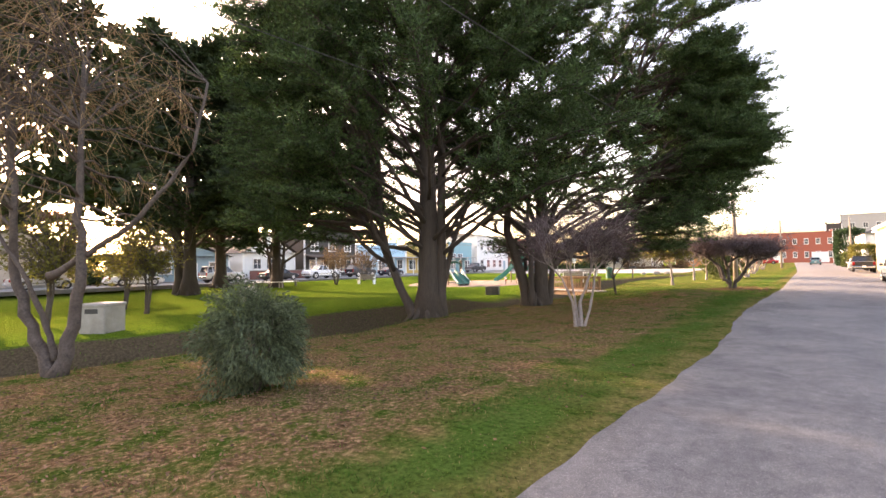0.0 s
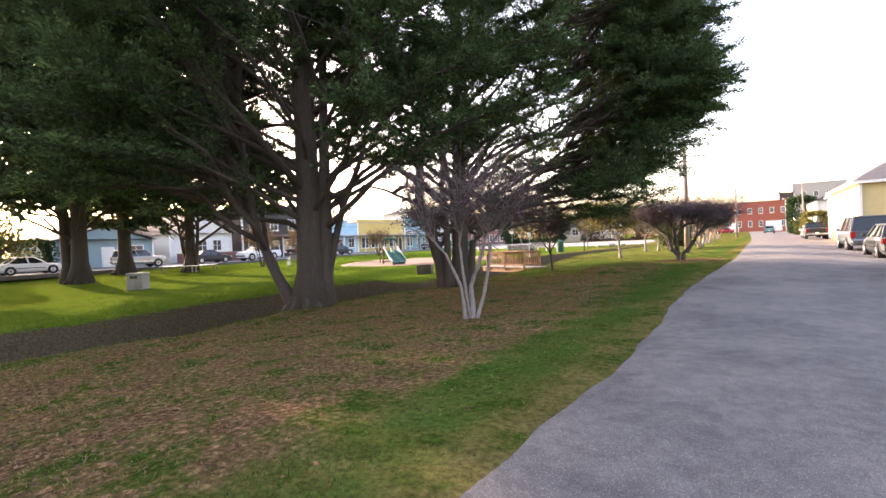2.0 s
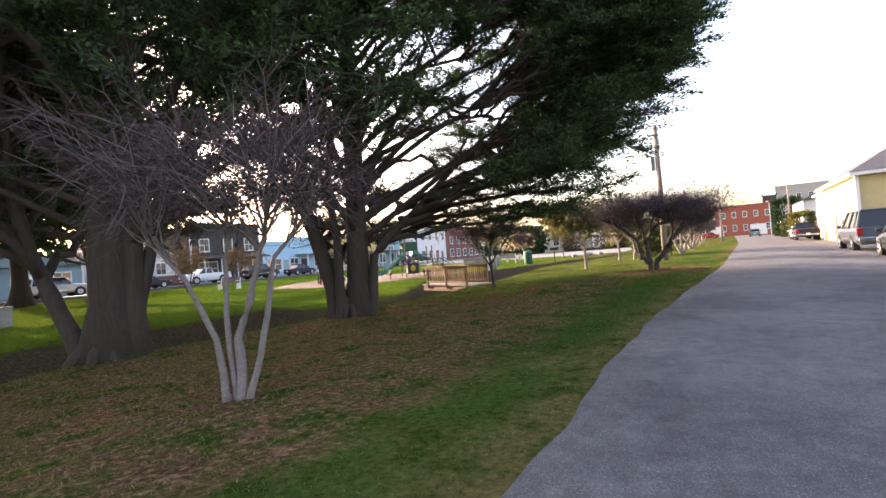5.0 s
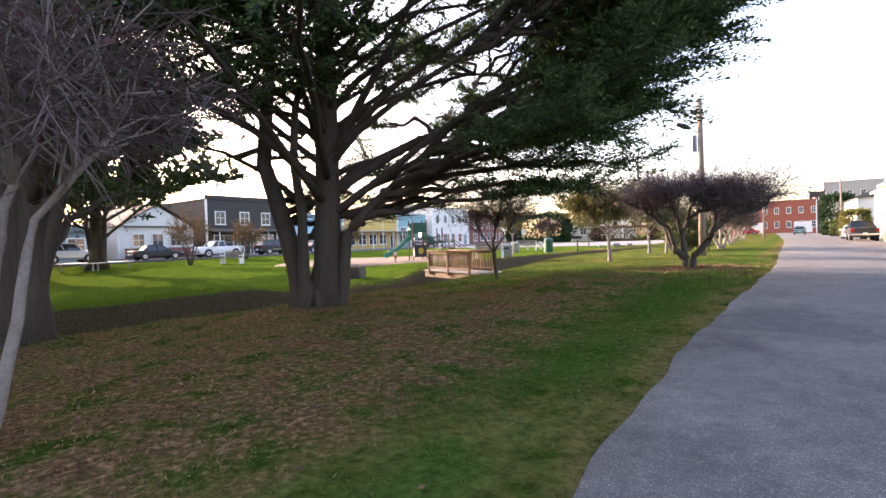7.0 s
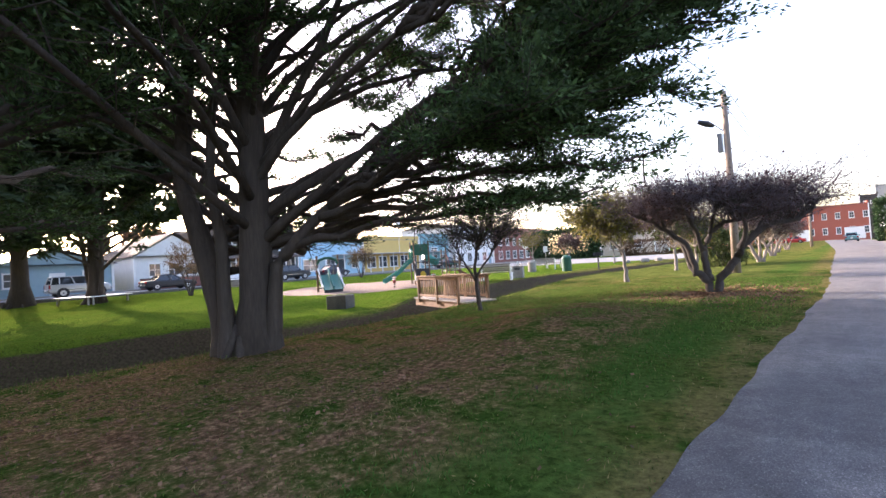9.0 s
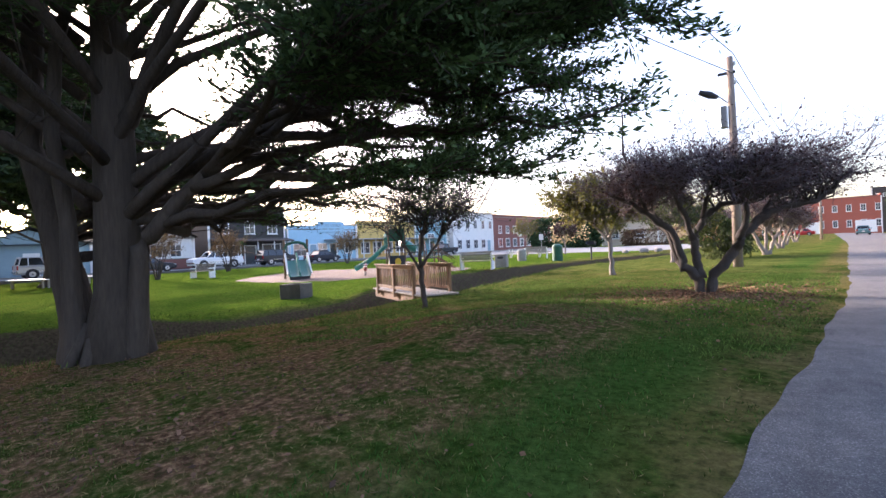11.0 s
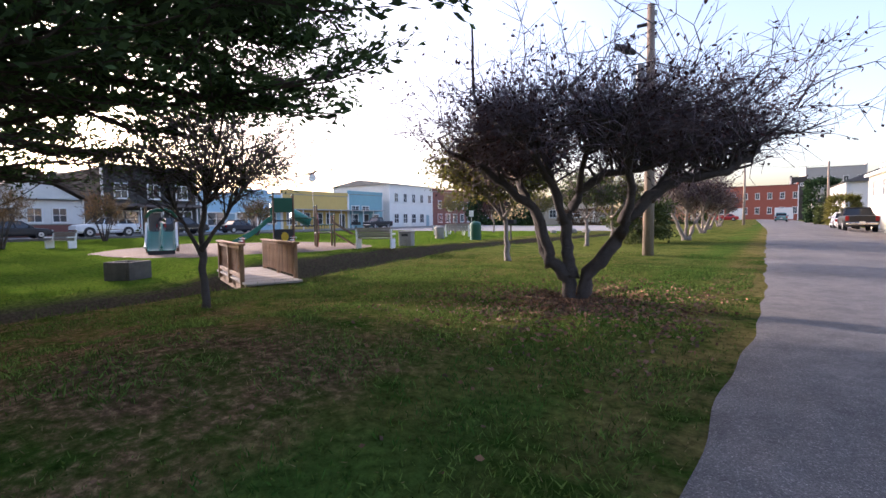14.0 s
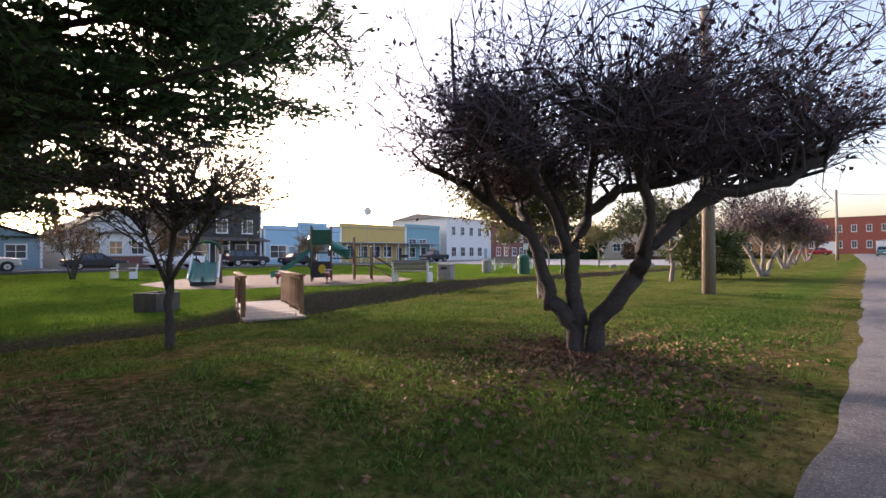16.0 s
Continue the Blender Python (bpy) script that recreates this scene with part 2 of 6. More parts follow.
BLADE_LUSH = material("lush_blades", (0.052, 0.118, 0.022), (0.034, 0.085, 0.016), 0.8, 0.8, bump=0, island=0.45, trans=0.35, spec=0.0)
BLADE_DRY = material("dry_blades", (0.24, 0.19, 0.085), (0.15, 0.11, 0.05), 0.8, 0.9, bump=0, island=0.5, trans=0.3, spec=0.0)
LITTER = material("fallen_leaves", (0.2, 0.105, 0.056), (0.09, 0.048, 0.028), 1, 0.9, bump=0, island=0.6)
WOOD_PLAY = material("play_timber", (0.17, 0.105, 0.06), (0.11, 0.065, 0.04), 6, 0.75, bump=0.3, fine=30)
WOOD_RAIL = material("stained_rail_timber", (0.30, 0.18, 0.095), (0.19, 0.105, 0.055), 7, 0.8, bump=0.4, fine=35, stretch=(1, 1, 0.3), vary=0.25)
WOOD_DECK = material("weathered_deck", (0.40, 0.35, 0.30), (0.28, 0.24, 0.2), 6, 0.9, bump=0.4, fine=30, vary=0.18)
WOOD_BENCH = material("weathered_bench_slats", (0.33, 0.29, 0.25), (0.22, 0.19, 0.16), 8, 0.9, bump=0.4, fine=40, vary=0.15)
WOOD_POLE = material("utility_pole_timber", (0.29, 0.235, 0.19), (0.17, 0.13, 0.1), 6, 0.9, bump=0.6, fine=30, stretch=(1, 1, 0.1))
GREEN_PLASTIC = material("green_slide_plastic", (0.012, 0.20, 0.15), (0.01, 0.15, 0.115), 2, 0.35, bump=0.03, fine=20, spec=0.5)
GREEN_PAINT = material("green_painted_steel", (0.012, 0.10, 0.055), (0.01, 0.075, 0.042), 3, 0.5, bump=0.05)
YELLOW_PAINT = material("yellow_plastic", (0.65, 0.45, 0.03), (0.5, 0.34, 0.02), 3, 0.45, bump=0.05)
RED_PLASTIC = material("red_plastic", (0.28, 0.05, 0.035), (0.2, 0.035, 0.03), 3, 0.5, bump=0.05)
WHITE_PAINT = material("white_paint", (0.78, 0.77, 0.74), (0.68, 0.67, 0.64), 3, 0.6, bump=0.08, fine=30)
STEEL = material("galvanised_steel", (0.42, 0.42, 0.42), (0.3, 0.3, 0.31), 8, 0.45, 0.7, bump=0.05)
DARK_STEEL = material("dark_steel", (0.05, 0.05, 0.052), (0.035, 0.035, 0.036), 6, 0.6, 0.3, bump=0.05)
RUBBER = material("tyre_rubber", (0.022, 0.022, 0.022), (0.014, 0.014, 0.014), 10, 0.9, bump=0.2)
RIM = material("alloy_rim", (0.5, 0.5, 0.51), (0.36, 0.36, 0.37), 6, 0.35, 0.8, bump=0.03)
CHROME = material("chrome_bumper", (0.6, 0.6, 0.6), (0.5, 0.5, 0.5), 6, 0.2, 1.0, bump=0.02)
CAR_GLASS = glass_material("car_glass", (0.018, 0.02, 0.022))
WIN_GLASS = glass_material("window_glass", (0.05, 0.06, 0.07))
TAIL_RED = material("tail_light_red", (0.35, 0.015, 0.012), (0.25, 0.01, 0.01), 6, 0.25, bump=0.02)
LAMP_CLEAR = material("headlamp_lens", (0.6, 0.6, 0.58), (0.5, 0.5, 0.48), 6, 0.15, bump=0.02)
BAG = material("dark_bags", (0.045, 0.047, 0.05), (0.025, 0.026, 0.028), 5, 0.55, bump=0.5, fine=14)
SHINGLE = material("asphalt_shingles", (0.13, 0.13, 0.14), (0.085, 0.085, 0.095), 4, 0.95, bump=0.6, fine=50)
SHINGLE_BROWN = material("brown_shingles", (0.14, 0.11, 0.09), (0.085, 0.065, 0.055), 4, 0.95, bump=0.6, fine=50)


def paint(name, c, rough=0.8):
    return material(name, c, tuple(x * 0.82 for x in c), 2.5, rough, bump=0.15, fine=30, stain=tuple(x * 0.85 for x in c))


def car_paint(name, c, metal=0.2):
    return material(name, c, tuple(x * 0.9 for x in c), 1.5, 0.34, metal, bump=0.01, fine=8, spec=0.4)


# ---- mesh tools ----
class MB:
    """Collects vertices and faces for one mesh."""

    def __init__(self):
        self.v, self.f, self.m = [], [], Matrix.Identity(4)

    def add(self, verts, faces):
        o = len(self.v)
        self.v += [tuple(self.m @ Vector(p)) for p in verts]
        self.f += [tuple(o + i for i in f) for f in faces]
        return self

    def box(self, cx, cy, cz, sx, sy, sz, rz=0.0, ch=0.0, rx=0.0, ry=0.0):
        hx, hy, hz = sx / 2, sy / 2, sz / 2
        t = pose(cx, cy, cz, rx, ry, rz)
        ch = min(ch, hx * 0.6, hy * 0.6, hz * 0.6)
        if ch <= 0:
            vs = [(x, y, z) for z in (-hz, hz) for y in (-hy, hy) for x in (-hx, hx)]
            fs = [(0, 2, 3, 1), (4, 5, 7, 6), (0, 1, 5, 4), (2, 6, 7, 3), (0, 4, 6, 2), (1, 3, 7, 5)]
        else:
            vs, fs = [], []
            for i in range(8):
                sg = [(1 if i >> k & 1 else -1) for k in range(3)]
                for a in range(3):
                    vs.append(tuple(sg[k] * ((hx, hy, hz)[k] - (0 if k == a else ch)) for k in range(3)))
            idx = lambda i, a: i * 3 + a
            for a in range(3):
                b, c = (a + 1) % 3, (a + 2) % 3
                for s in (0, 1):
                    q = [idx((s << a) | (p << b) | (r << c), a) for p, r in ((0, 0), (1, 0), (1, 1), (0, 1))]
                    fs.append(tuple(q if s else q[::-1]))
                for p in (0, 1):
                    for r in (0, 1):
                        i0, i1 = (p << b) | (r << c), (1 << a) | (p << b) | (r << c)
                        q = (idx(i0, b), idx(i1, b), idx(i1, c), idx(i0, c))
                        fs.append(q if p != r else q[::-1])
            for i in range(8):
                q = (idx(i, 0), idx(i, 1), idx(i, 2))
                fs.append(q if bin(i).count("1") % 2 else q[::-1])
        return self.add([tuple(t @ Vector(p)) for p in vs], fs)

    def tube(self, pts, radii, sides=8, caps=True):
        pts = [Vector(p) for p in pts]
        if not isinstance(radii, (list, tuple)):
            radii = [radii] * len(pts)
        vs, fs, up = [], [], Vector((0.31, 0.17, 0.93))
        for i, p in enumerate(pts):
            d = (pts[min(i + 1, len(pts) - 1)] - pts[max(i - 1, 0)]).normalized()
            a = d.cross(up)
            a = a.normalized() if a.length > 0.05 else d.cross(Vector((1, 0, 0))).normalized()
            b = a.cross(d)
            for k in range(sides):
                w = 2 * math.pi * k / sides
                vs.append(p + (a * math.cos(w) + b * math.sin(w)) * radii[i])
        for i in range(len(pts) - 1):
            for k in range(sides):
                k2 = (k + 1) % sides
                fs.append((i * sides + k, i * sides + k2, (i + 1) * sides + k2, (i + 1) * sides + k))
        if caps:
            fs.append(tuple(range(sides))[::-1])
            fs.append(tuple(range((len(pts) - 1) * sides, len(pts) * sides)))
        return self.add([tuple(p) for p in vs], fs)

    def cyl(self, x, y, z0, z1, r0, r1=None, sides=16):
        return self.tube([(x, y, z0), (x, y, z1)], [r0, r1 if r1 is not None else r0], sides)

    def prism(self, prof, x0, x1):
        """Profile of (y, z) points, extruded along x."""
        n = len(prof)
        vs = [(x0, a, b) for a, b in prof] + [(x1, a, b) for a, b in prof]
        fs = [tuple(range(n)), tuple(range(n, 2 * n))[::-1]] + [(i, n + i, n + (i + 1) % n, (i + 1) % n) for i in range(n)]
        return self.add(vs, fs)

    def loft(self, rings, closed_ends=True):
        n = len(rings[0])
        vs = [p for r in rings for p in r]
        fs = []
        for i in range(len(rings) - 1):
            for k in range(n):
                k2 = (k + 1) % n
                fs.append((i * n + k, i * n + k2, (i + 1) * n + k2, (i + 1) * n + k))
        if closed_ends:
            fs += [tuple(range(n))[::-1], tuple(range((len(rings) - 1) * n, len(rings) * n))]
        return self.add(vs, fs)

    def mesh(self, name, mat, smooth=False):
        me = bpy.data.meshes.new(name)
        me.from_pydata(self.v, [], self.f)
        me.materials.append(mat)
        if smooth:
            me.polygons.foreach_set("use_smooth", [True] * len(me.polygons))
        me.update()
        return me


def part(name, mb, mat, parent=None, label="", smooth=False):
    ob = new(name, mb if isinstance(mb, bpy.types.Mesh) else mb.mesh(name, mat, smooth))
    if parent:
        ob.parent = parent
    return tagged(ob, label)


def thing(name, label, category, m=None, group="", kind=""):
    ob = new(name)
    ob.empty_display_size = 0.1
    if m is not None:
        ob.matrix_world = m
    return tagged(ob, label, category, group, kind)


def quads_mesh(name, quads, mat):
    """quads: array of n x 4 x 3."""
    q = np.asarray(quads, dtype=np.float32)
    n = len(q)
    me = bpy.data.meshes.new(name)
    me.vertices.add(4 * n)
    me.vertices.foreach_set("co", q.reshape(-1))
    me.loops.add(4 * n)
    me.loops.foreach_set("vertex_index", np.arange(4 * n, dtype=np.int32))
    me.polygons.add(n)
    me.polygons.foreach_set("loop_start", np.arange(0, 4 * n, 4, dtype=np.int32))
    me.polygons.foreach_set("loop_total", np.full(n, 4, dtype=np.int32))
    me.update()
    me.validate()
    me.materials.append(mat)
    return me


def leaf_quads(centres, dirs, length, width, rng, droop=0.0):
    """Pointed leaves: one quad (kite) from each centre along its direction."""
    c, d = np.asarray(centres), np.asarray(dirs, dtype=float)
    d = d / np.maximum(np.linalg.norm(d, axis=1, keepdims=True), 1e-6)
    r = rng.normal(size=c.shape)
    s = np.cross(d, r)
    s /= np.maximum(np.linalg.norm(s, axis=1, keepdims=True), 1e-6)
    le = length * rng.uniform(0.6, 1.4, (len(c), 1))
    wi = width * rng.uniform(0.6, 1.4, (len(c), 1))
    mid = c + d * le * 0.45
    tip = c + d * le
    mid[:, 2] -= droop * le[:, 0] * 0.2
    tip[:, 2] -= droop * le[:, 0]
    return np.stack([c, mid + s * wi / 2, tip, mid - s * wi / 2], axis=1)


def thin_twigs(p0, p1, r0, r1):
    """Three-sided twigs as open prisms: returns quads."""
    p0, p1 = np.asarray(p0), np.asarray(p1)
    d = p1 - p0
    a = np.cross(d, np.array([0.3, 0.5, 0.81]))
    a /= np.maximum(np.linalg.norm(a, axis=1, keepdims=True), 1e-6)
    b = np.cross(d, a)
    b /= np.maximum(np.linalg.norm(b, axis=1, keepdims=True), 1e-6)
    out = []
    off = [(math.cos(w), math.sin(w)) for w in (0, 2.094, 4.189)]
    r0, r1 = np.asarray(r0).reshape(-1, 1), np.asarray(r1).reshape(-1, 1)
    for i in range(3):
        (c0, s0), (c1, s1) = off[i], off[(i + 1) % 3]
        out.append(np.stack([p0 + (a * c0 + b * s0) * r0, p0 + (a * c1 + b * s1) * r0, p1 + (a * c1 + b * s1) * r1, p1 + (a * c0 + b * s0) * r1], axis=1))
    return np.concatenate(out)


# ---- the lie of the land ----
def ss(a, b, x):
    t = np.clip((x - a) / (b - a), 0, 1)
    return t * t * (3 - 2 * t)


def edge_x(y):
    return np.interp(y, [-60, 0, 3, 8, 11, 13, 15, 17.5, 20, 22.5, 25.5, 30, 35, 60], [-3.2, -1.9, -1.72, -1.42, -1.43, -1.49, -1.44, -1.27, -1.03, -0.81, -0.58, -0.46, -0.37, 0.3])


def ditch(y):
    c = np.interp(y, [-40, 0, 8, 12, 17, 22, 28, 36, 46, 60], [-18, -15.6, -14.0, -14.9, -13.6, -12.5, -12.2, -12.2, -10.5, -8])
    hw = np.interp(y, [-40, 20, 28, 36, 46, 60], [2.7, 2.7, 2.5, 1.9, 1.3, 1.0])
    dep = np.interp(y, [-40, 20, 30, 45, 62], [1.25, 1.25, 1.1, 0.6, 0.0])
    return c, hw, dep


def height(x, y):
    x, y = np.asarray(x, dtype=float), np.asarray(y, dtype=float)
    d = edge_x(y) - x
    base = 0.34 * ss(9, 26, y) + 0.004 * np.clip(y - 26, 0, 300)
    verge = -0.32 * ss(1, 9, d) * (1 - 0.6 * ss(24, 36, y))
    park = (-0.32 + 0.16 * ss(26, 36, y)) * (1 - ss(30, 42, d)) + (-0.25 * (1 - ss(10, 30, y))) * ss(18, 30, d) * (1 - ss(36, 44, d))
    z = base + np.where(d < 12.5, verge, park)
    w = ss(11, 14, d)
    z = base + verge * (1 - w) + park * w
    z = z + (0.3 - base) * ss(38, 46, d) * (y < 200)
    z = z + 0.28 * np.exp(-(((x + 4.6) / 1.6) ** 2 + ((y - 20.8) / 2.3) ** 2))
    z = z - 0.36 * ss(-20.5, -17.6, x) * (1 - ss(-15.2, -13.4, x)) * ss(19, 22, y) * (1 - ss(26.2, 28.8, y))
    z = z - 0.3 * ss(1.2, 7.0, -d)
    c, hw, dep = ditch(y)
    t = np.abs(x - c) / hw
    z = z - dep * (1 - ss(0.25, 1.05, t))
    bumps = 0.025 * np.sin(x * 1.7 + np.sin(y * 0.9) * 2) * np.sin(y * 1.3 + x * 0.4) * ss(0.2, 1.5, d)
    return z + bumps


def hz(x, y):
    return float(height(x, y))


def grid_mesh(name, xs, ys, zf, mat):
    gx, gy = np.meshgrid(xs, ys)
    gz = zf(gx, gy)
    nx, ny = len(xs), len(ys)
    me = bpy.data.meshes.new(name)
    vs = np.stack([gx, gy, gz], -1).reshape(-1, 3)
    i = np.arange(nx * ny).reshape(ny, nx)
    fs = np.stack([i[:-1, :-1], i[:-1, 1:], i[1:, 1:], i[1:, :-1]], -1).reshape(-1, 4)
    me.from_pydata(vs.tolist(), [], fs.tolist())
    me.polygons.foreach_set("use_smooth", [True] * len(me.polygons))
    me.materials.append(mat)
    me.update()
    return me


# ---- ground, road, street ----
gx = np.unique(np.concatenate([np.linspace(-3000, -120, 12), np.linspace(-120, -44, 26), np.linspace(-44, -20, 50), np.linspace(-20, 0, 120), np.linspace(0, 60, 30), np.linspace(60, 3000, 10)]))
gy = np.unique(np.concatenate([np.linspace(-3000, -60, 10), np.linspace(-60, -8, 40), np.linspace(-8, 40, 200), np.linspace(40, 90, 60), np.linspace(90, 300, 30), np.linspace(300, 4000, 10)]))
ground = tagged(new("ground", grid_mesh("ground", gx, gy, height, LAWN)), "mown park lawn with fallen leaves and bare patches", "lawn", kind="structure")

ry = np.concatenate([np.linspace(-60, -8, 20), np.linspace(-8, 50, 400), np.linspace(50, 420, 60)])
wob = lambda y: 0.025 * np.sin(y * 1.9) + 0.015 * np.sin(y * 5.3 + 1)
ru = np.array([0, 0.1, 0.6, 2, 4, 6, 7.6, 8.0])
vs, fs = [], []
for yv in ry:
    for k, u in enumerate(ru):
        xv = float(edge_x(yv)) + u + (float(wob(yv)) if k < 2 else 0)
        vs.append((xv, float(yv), hz(xv, yv) + (0.004 if k in (0, len(ru) - 1) else 0.018 + 0.03 * math.sin(math.pi * u / 8))))
nr = len(ru)
for i in range(len(ry) - 1):
    for k in range(nr - 1):
        fs.append((i * nr + k, i * nr + k + 1, (i + 1) * nr + k + 1, (i + 1) * nr + k))
me = bpy.data.meshes.new("road")
me.from_pydata(vs, [], fs)
me.polygons.foreach_set("use_smooth", [True] * len(me.polygons))
me.materials.append(ASPHALT)
tagged(new("road", me), "worn grey asphalt road with ragged grass edge", "road", kind="structure")

KX = -43.0
tagged(new("street", grid_mesh("street", np.linspace(KX - 14, KX, 8), np.linspace(-70, 150, 60), lambda x, y: np.maximum(height(x, y) + 0.02, 0.32), ASPHALT_PALE)), "pale asphalt street beyond the park", "road", kind="structure")
kb = MB()
for i in range(44):
    y0 = -70 + i * 5.0
    kb.box(KX + 0.1, y0 + 2.5, 0.36, 0.22, 4.97, 0.3, ch=0.02)
tagged(part("street_kerb", kb, KERB), "dark concrete kerb along the park", "kerb", kind="structure")
sw = MB()
for i in range(60):
    sw.box(KX - 15.4, -70 + i * 3.6 + 1.8, 0.36, 3.0, 3.57, 0.18, ch=0.01)
tagged(part("far_pavement", sw, CONCRETE), "concrete pavement in front of the shops", "pavement", kind="structure")
lot = grid_mesh("parking_lot", np.linspace(-42, -11, 20), np.linspace(62, 92, 20), lambda x, y: height(x, y) + 0.03, ASPHALT_PALE)
tagged(new("parking_lot", lot), "pale empty asphalt car park", "car park", kind="structure")
wy = np.linspace(-30, 40, 60)
vs, fs = [], []
for yv in wy:
    c, hw, dep = ditch(yv)
    lvl = hz(c, yv) + 0.10
    vs += [(c - hw * 0.5, yv, lvl), (c + hw * 0.5, yv, lvl)]
fs = [(2 * i, 2 * i + 1, 2 * i + 3, 2 * i + 2) for i in range(len(wy) - 1)]
me = bpy.data.meshes.new("ditch_water")
me.from_pydata(vs, [], fs)
me.materials.append(WATER)
tagged(new("ditch_water", me), "dark still water in the ditch", "water", kind="structure")
# bark-chip play area
cv = []
for k in range(40):
    w = 2 * math.pi * k / 40
    cv.append((-22.3 + 6.6 * math.cos(w) * (1 + 0.06 * math.sin(3 * w)), 33 + 4.9 * math.sin(w) * (1 + 0.05 * math.cos(5 * w)) + 0.2 * 6.6 * math.cos(w)))
rings = []
for f in (1.0, 0.9, 0.6, 0.3):
    rings.append([(-22.3 + (a + 22.3) * f, 33 + (b - 33) * f, hz(-22.3 + (a + 22.3) * f, 33 + (b - 33) * f) + (0.0 if f == 1 else 0.04)) for a, b in cv])
tagged(part("play_surface", MB().loft(rings[::-1], True), CHIPS), "tan bark-chip play surface", "play surface", kind="structure")


# ---- trees ----
def cypress(name, label, base, stems, limbs, reach, low, top, seed, leaf, density=1.0, trunk_mat=BARK, frond=0.2, extra=(), aims=(), leaf_floor=2.6, bows=(), full=(1.0, 1.0)):
    """Spreading cypress: fluted stems, long rising limbs, flat dark fronds on the outer half of every limb."""
    rng = np.random.default_rng(seed)
    tree = thing(name, label, "tree", Matrix.Translation(base))
    mb = MB()
    axes = []
    for (ox, oy), (lx, ly), r, h in stems:
        pts, rad = [], []
        n = 12
        for i in range(n + 1):
            t = i / n
            pts.append((ox + lx * h * (t ** 0.9) + 0.12 * math.sin(3 * t + ox * 5), oy + ly * h * (t ** 0.9) + 0.12 * math.cos(4 * t + oy * 3), -0.25 + (h + 0.25) * t))
            rad.append(r * ((1 - t) ** 0.8 * 0.92 + 0.06) * (1 + 0.7 * math.exp(-t * h / 0.35)))
        axes.append((pts, rad, h))
        mb.tube(pts, rad, 16)
    # curved stems: points of (offset to the east-north-east, offset along the view of the ditch, height)
    forks = []
    for line, r0, r1 in bows:
        fine, rad = [], []
        for i in range(len(line) - 1):
            for k in range(4):
                f = (i + k / 4) / (len(line) - 1)
                p = Vector(line[i]).lerp(Vector(line[i + 1]), k / 4)
                fine.append((p.x * 0.8 - p.y * 0.6, p.x * 0.6 + p.y * 0.8, p.z))
                rad.append((r0 + (r1 - r0) * f) * (1 + 0.5 * math.exp(-max(p.z, 0) / 0.3)) * rng.uniform(0.95, 1.06))
        p = line[-1]
        fine.append((p[0] * 0.8 - p[1] * 0.6, p[0] * 0.6 + p[1] * 0.8, p[2]))
        rad.append(r1)
        part("stem", MB().tube(fine, rad, 12), trunk_mat, tree, smooth=True)
        forks += [Vector(p) for p in fine if p[2] > 1.6]
    # root flare
    for k in range(9):
        w = 2 * math.pi * k / 9 + rng.uniform(-0.2, 0.2)
        r = stems[0][2]
        mb.tube([(r * 0.5 * math.cos(w), r * 0.5 * math.sin(w), 0.55), (r * 1.3 * math.cos(w), r * 1.3 * math.sin(w), 0.08), (r * 2.0 * math.cos(w), r * 2.0 * math.sin(w), -0.2)], [r * 0.3, r * 0.24, r * 0.1], 6)
    part("trunk", mb, trunk_mat, tree, smooth=True)
    lm = MB()
    tw0, tw1, tr0, tr1, cs, ds = [], [], [], [], [], []
    specs = []
    for k in range(limbs):
        z0 = low + (top - low) * ((k + rng.random()) / limbs) ** 1.1
        az = k * 2.399 + rng.uniform(-0.35, 0.35)
        specs.append((z0, az, reach * (1 - 0.55 * ((z0 - low) / (top - low)) ** 1.4) * rng.uniform(0.7, 1.08), rng.uniform(0.15, 0.5)))
    specs += list(extra)
    specs += [(max(1.0, z - (0.16 + 0.22 * rng.random()) * far), az, far, -z) for az, far, z in aims]
    for z0, az, ln, rise in specs:
        ax = axes[int(rng.integers(0, len(axes)))]
        t = min(max((z0 + 0.25) / (ax[2] + 0.25), 0), 1) * (len(ax[0]) - 1)
        i = min(int(t), len(ax[0]) - 2)
        p = Vector(ax[0][i]).lerp(Vector(ax[0][i + 1]), t - i)
        d = Vector((math.cos(az), math.sin(az), rise + 0.35))
        pts = [p]
        n = 9
        for s in range(n):
            d = (d.normalized() + Vector((rng.normal(0, 0.09), rng.normal(0, 0.09), -0.055 * (1 if s > 2 else 0) + rng.normal(0, 0.05)))).normalized()
            pts.append(pts[-1] + d * ln / n)
        if rise < 0:
            # a limb that rises first and then levels out to its tip
            tip = Vector((ln * math.cos(az), ln * math.sin(az), -rise))
            near = sorted((q - tip).length + 3 * max(0.0, q.z + 0.12 * (q - tip).length - tip.z) for q in forks) if forks else ()
            if len(near) > 9:
                bar = near[int(rng.integers(0, 9))]
                p = min(forks, key=lambda q: abs((q - tip).length + 3 * max(0.0, q.z + 0.12 * (q - tip).length - tip.z) - bar))
                ln = (tip - p).length
            pts = [p]
            for s in range(1, n + 1):
                f = s / n
                q = p.lerp(tip, f)
                q.z = p.z + (tip.z - p.z) * (1 - (1 - f) ** 1.9)
                pts.append(q + Vector((rng.normal(0, 0.13), rng.normal(0, 0.13), rng.normal(0, 0.1))))
        r = 0.03 + 0.007 * ln + (0.02 if z0 < low + 2 else 0)
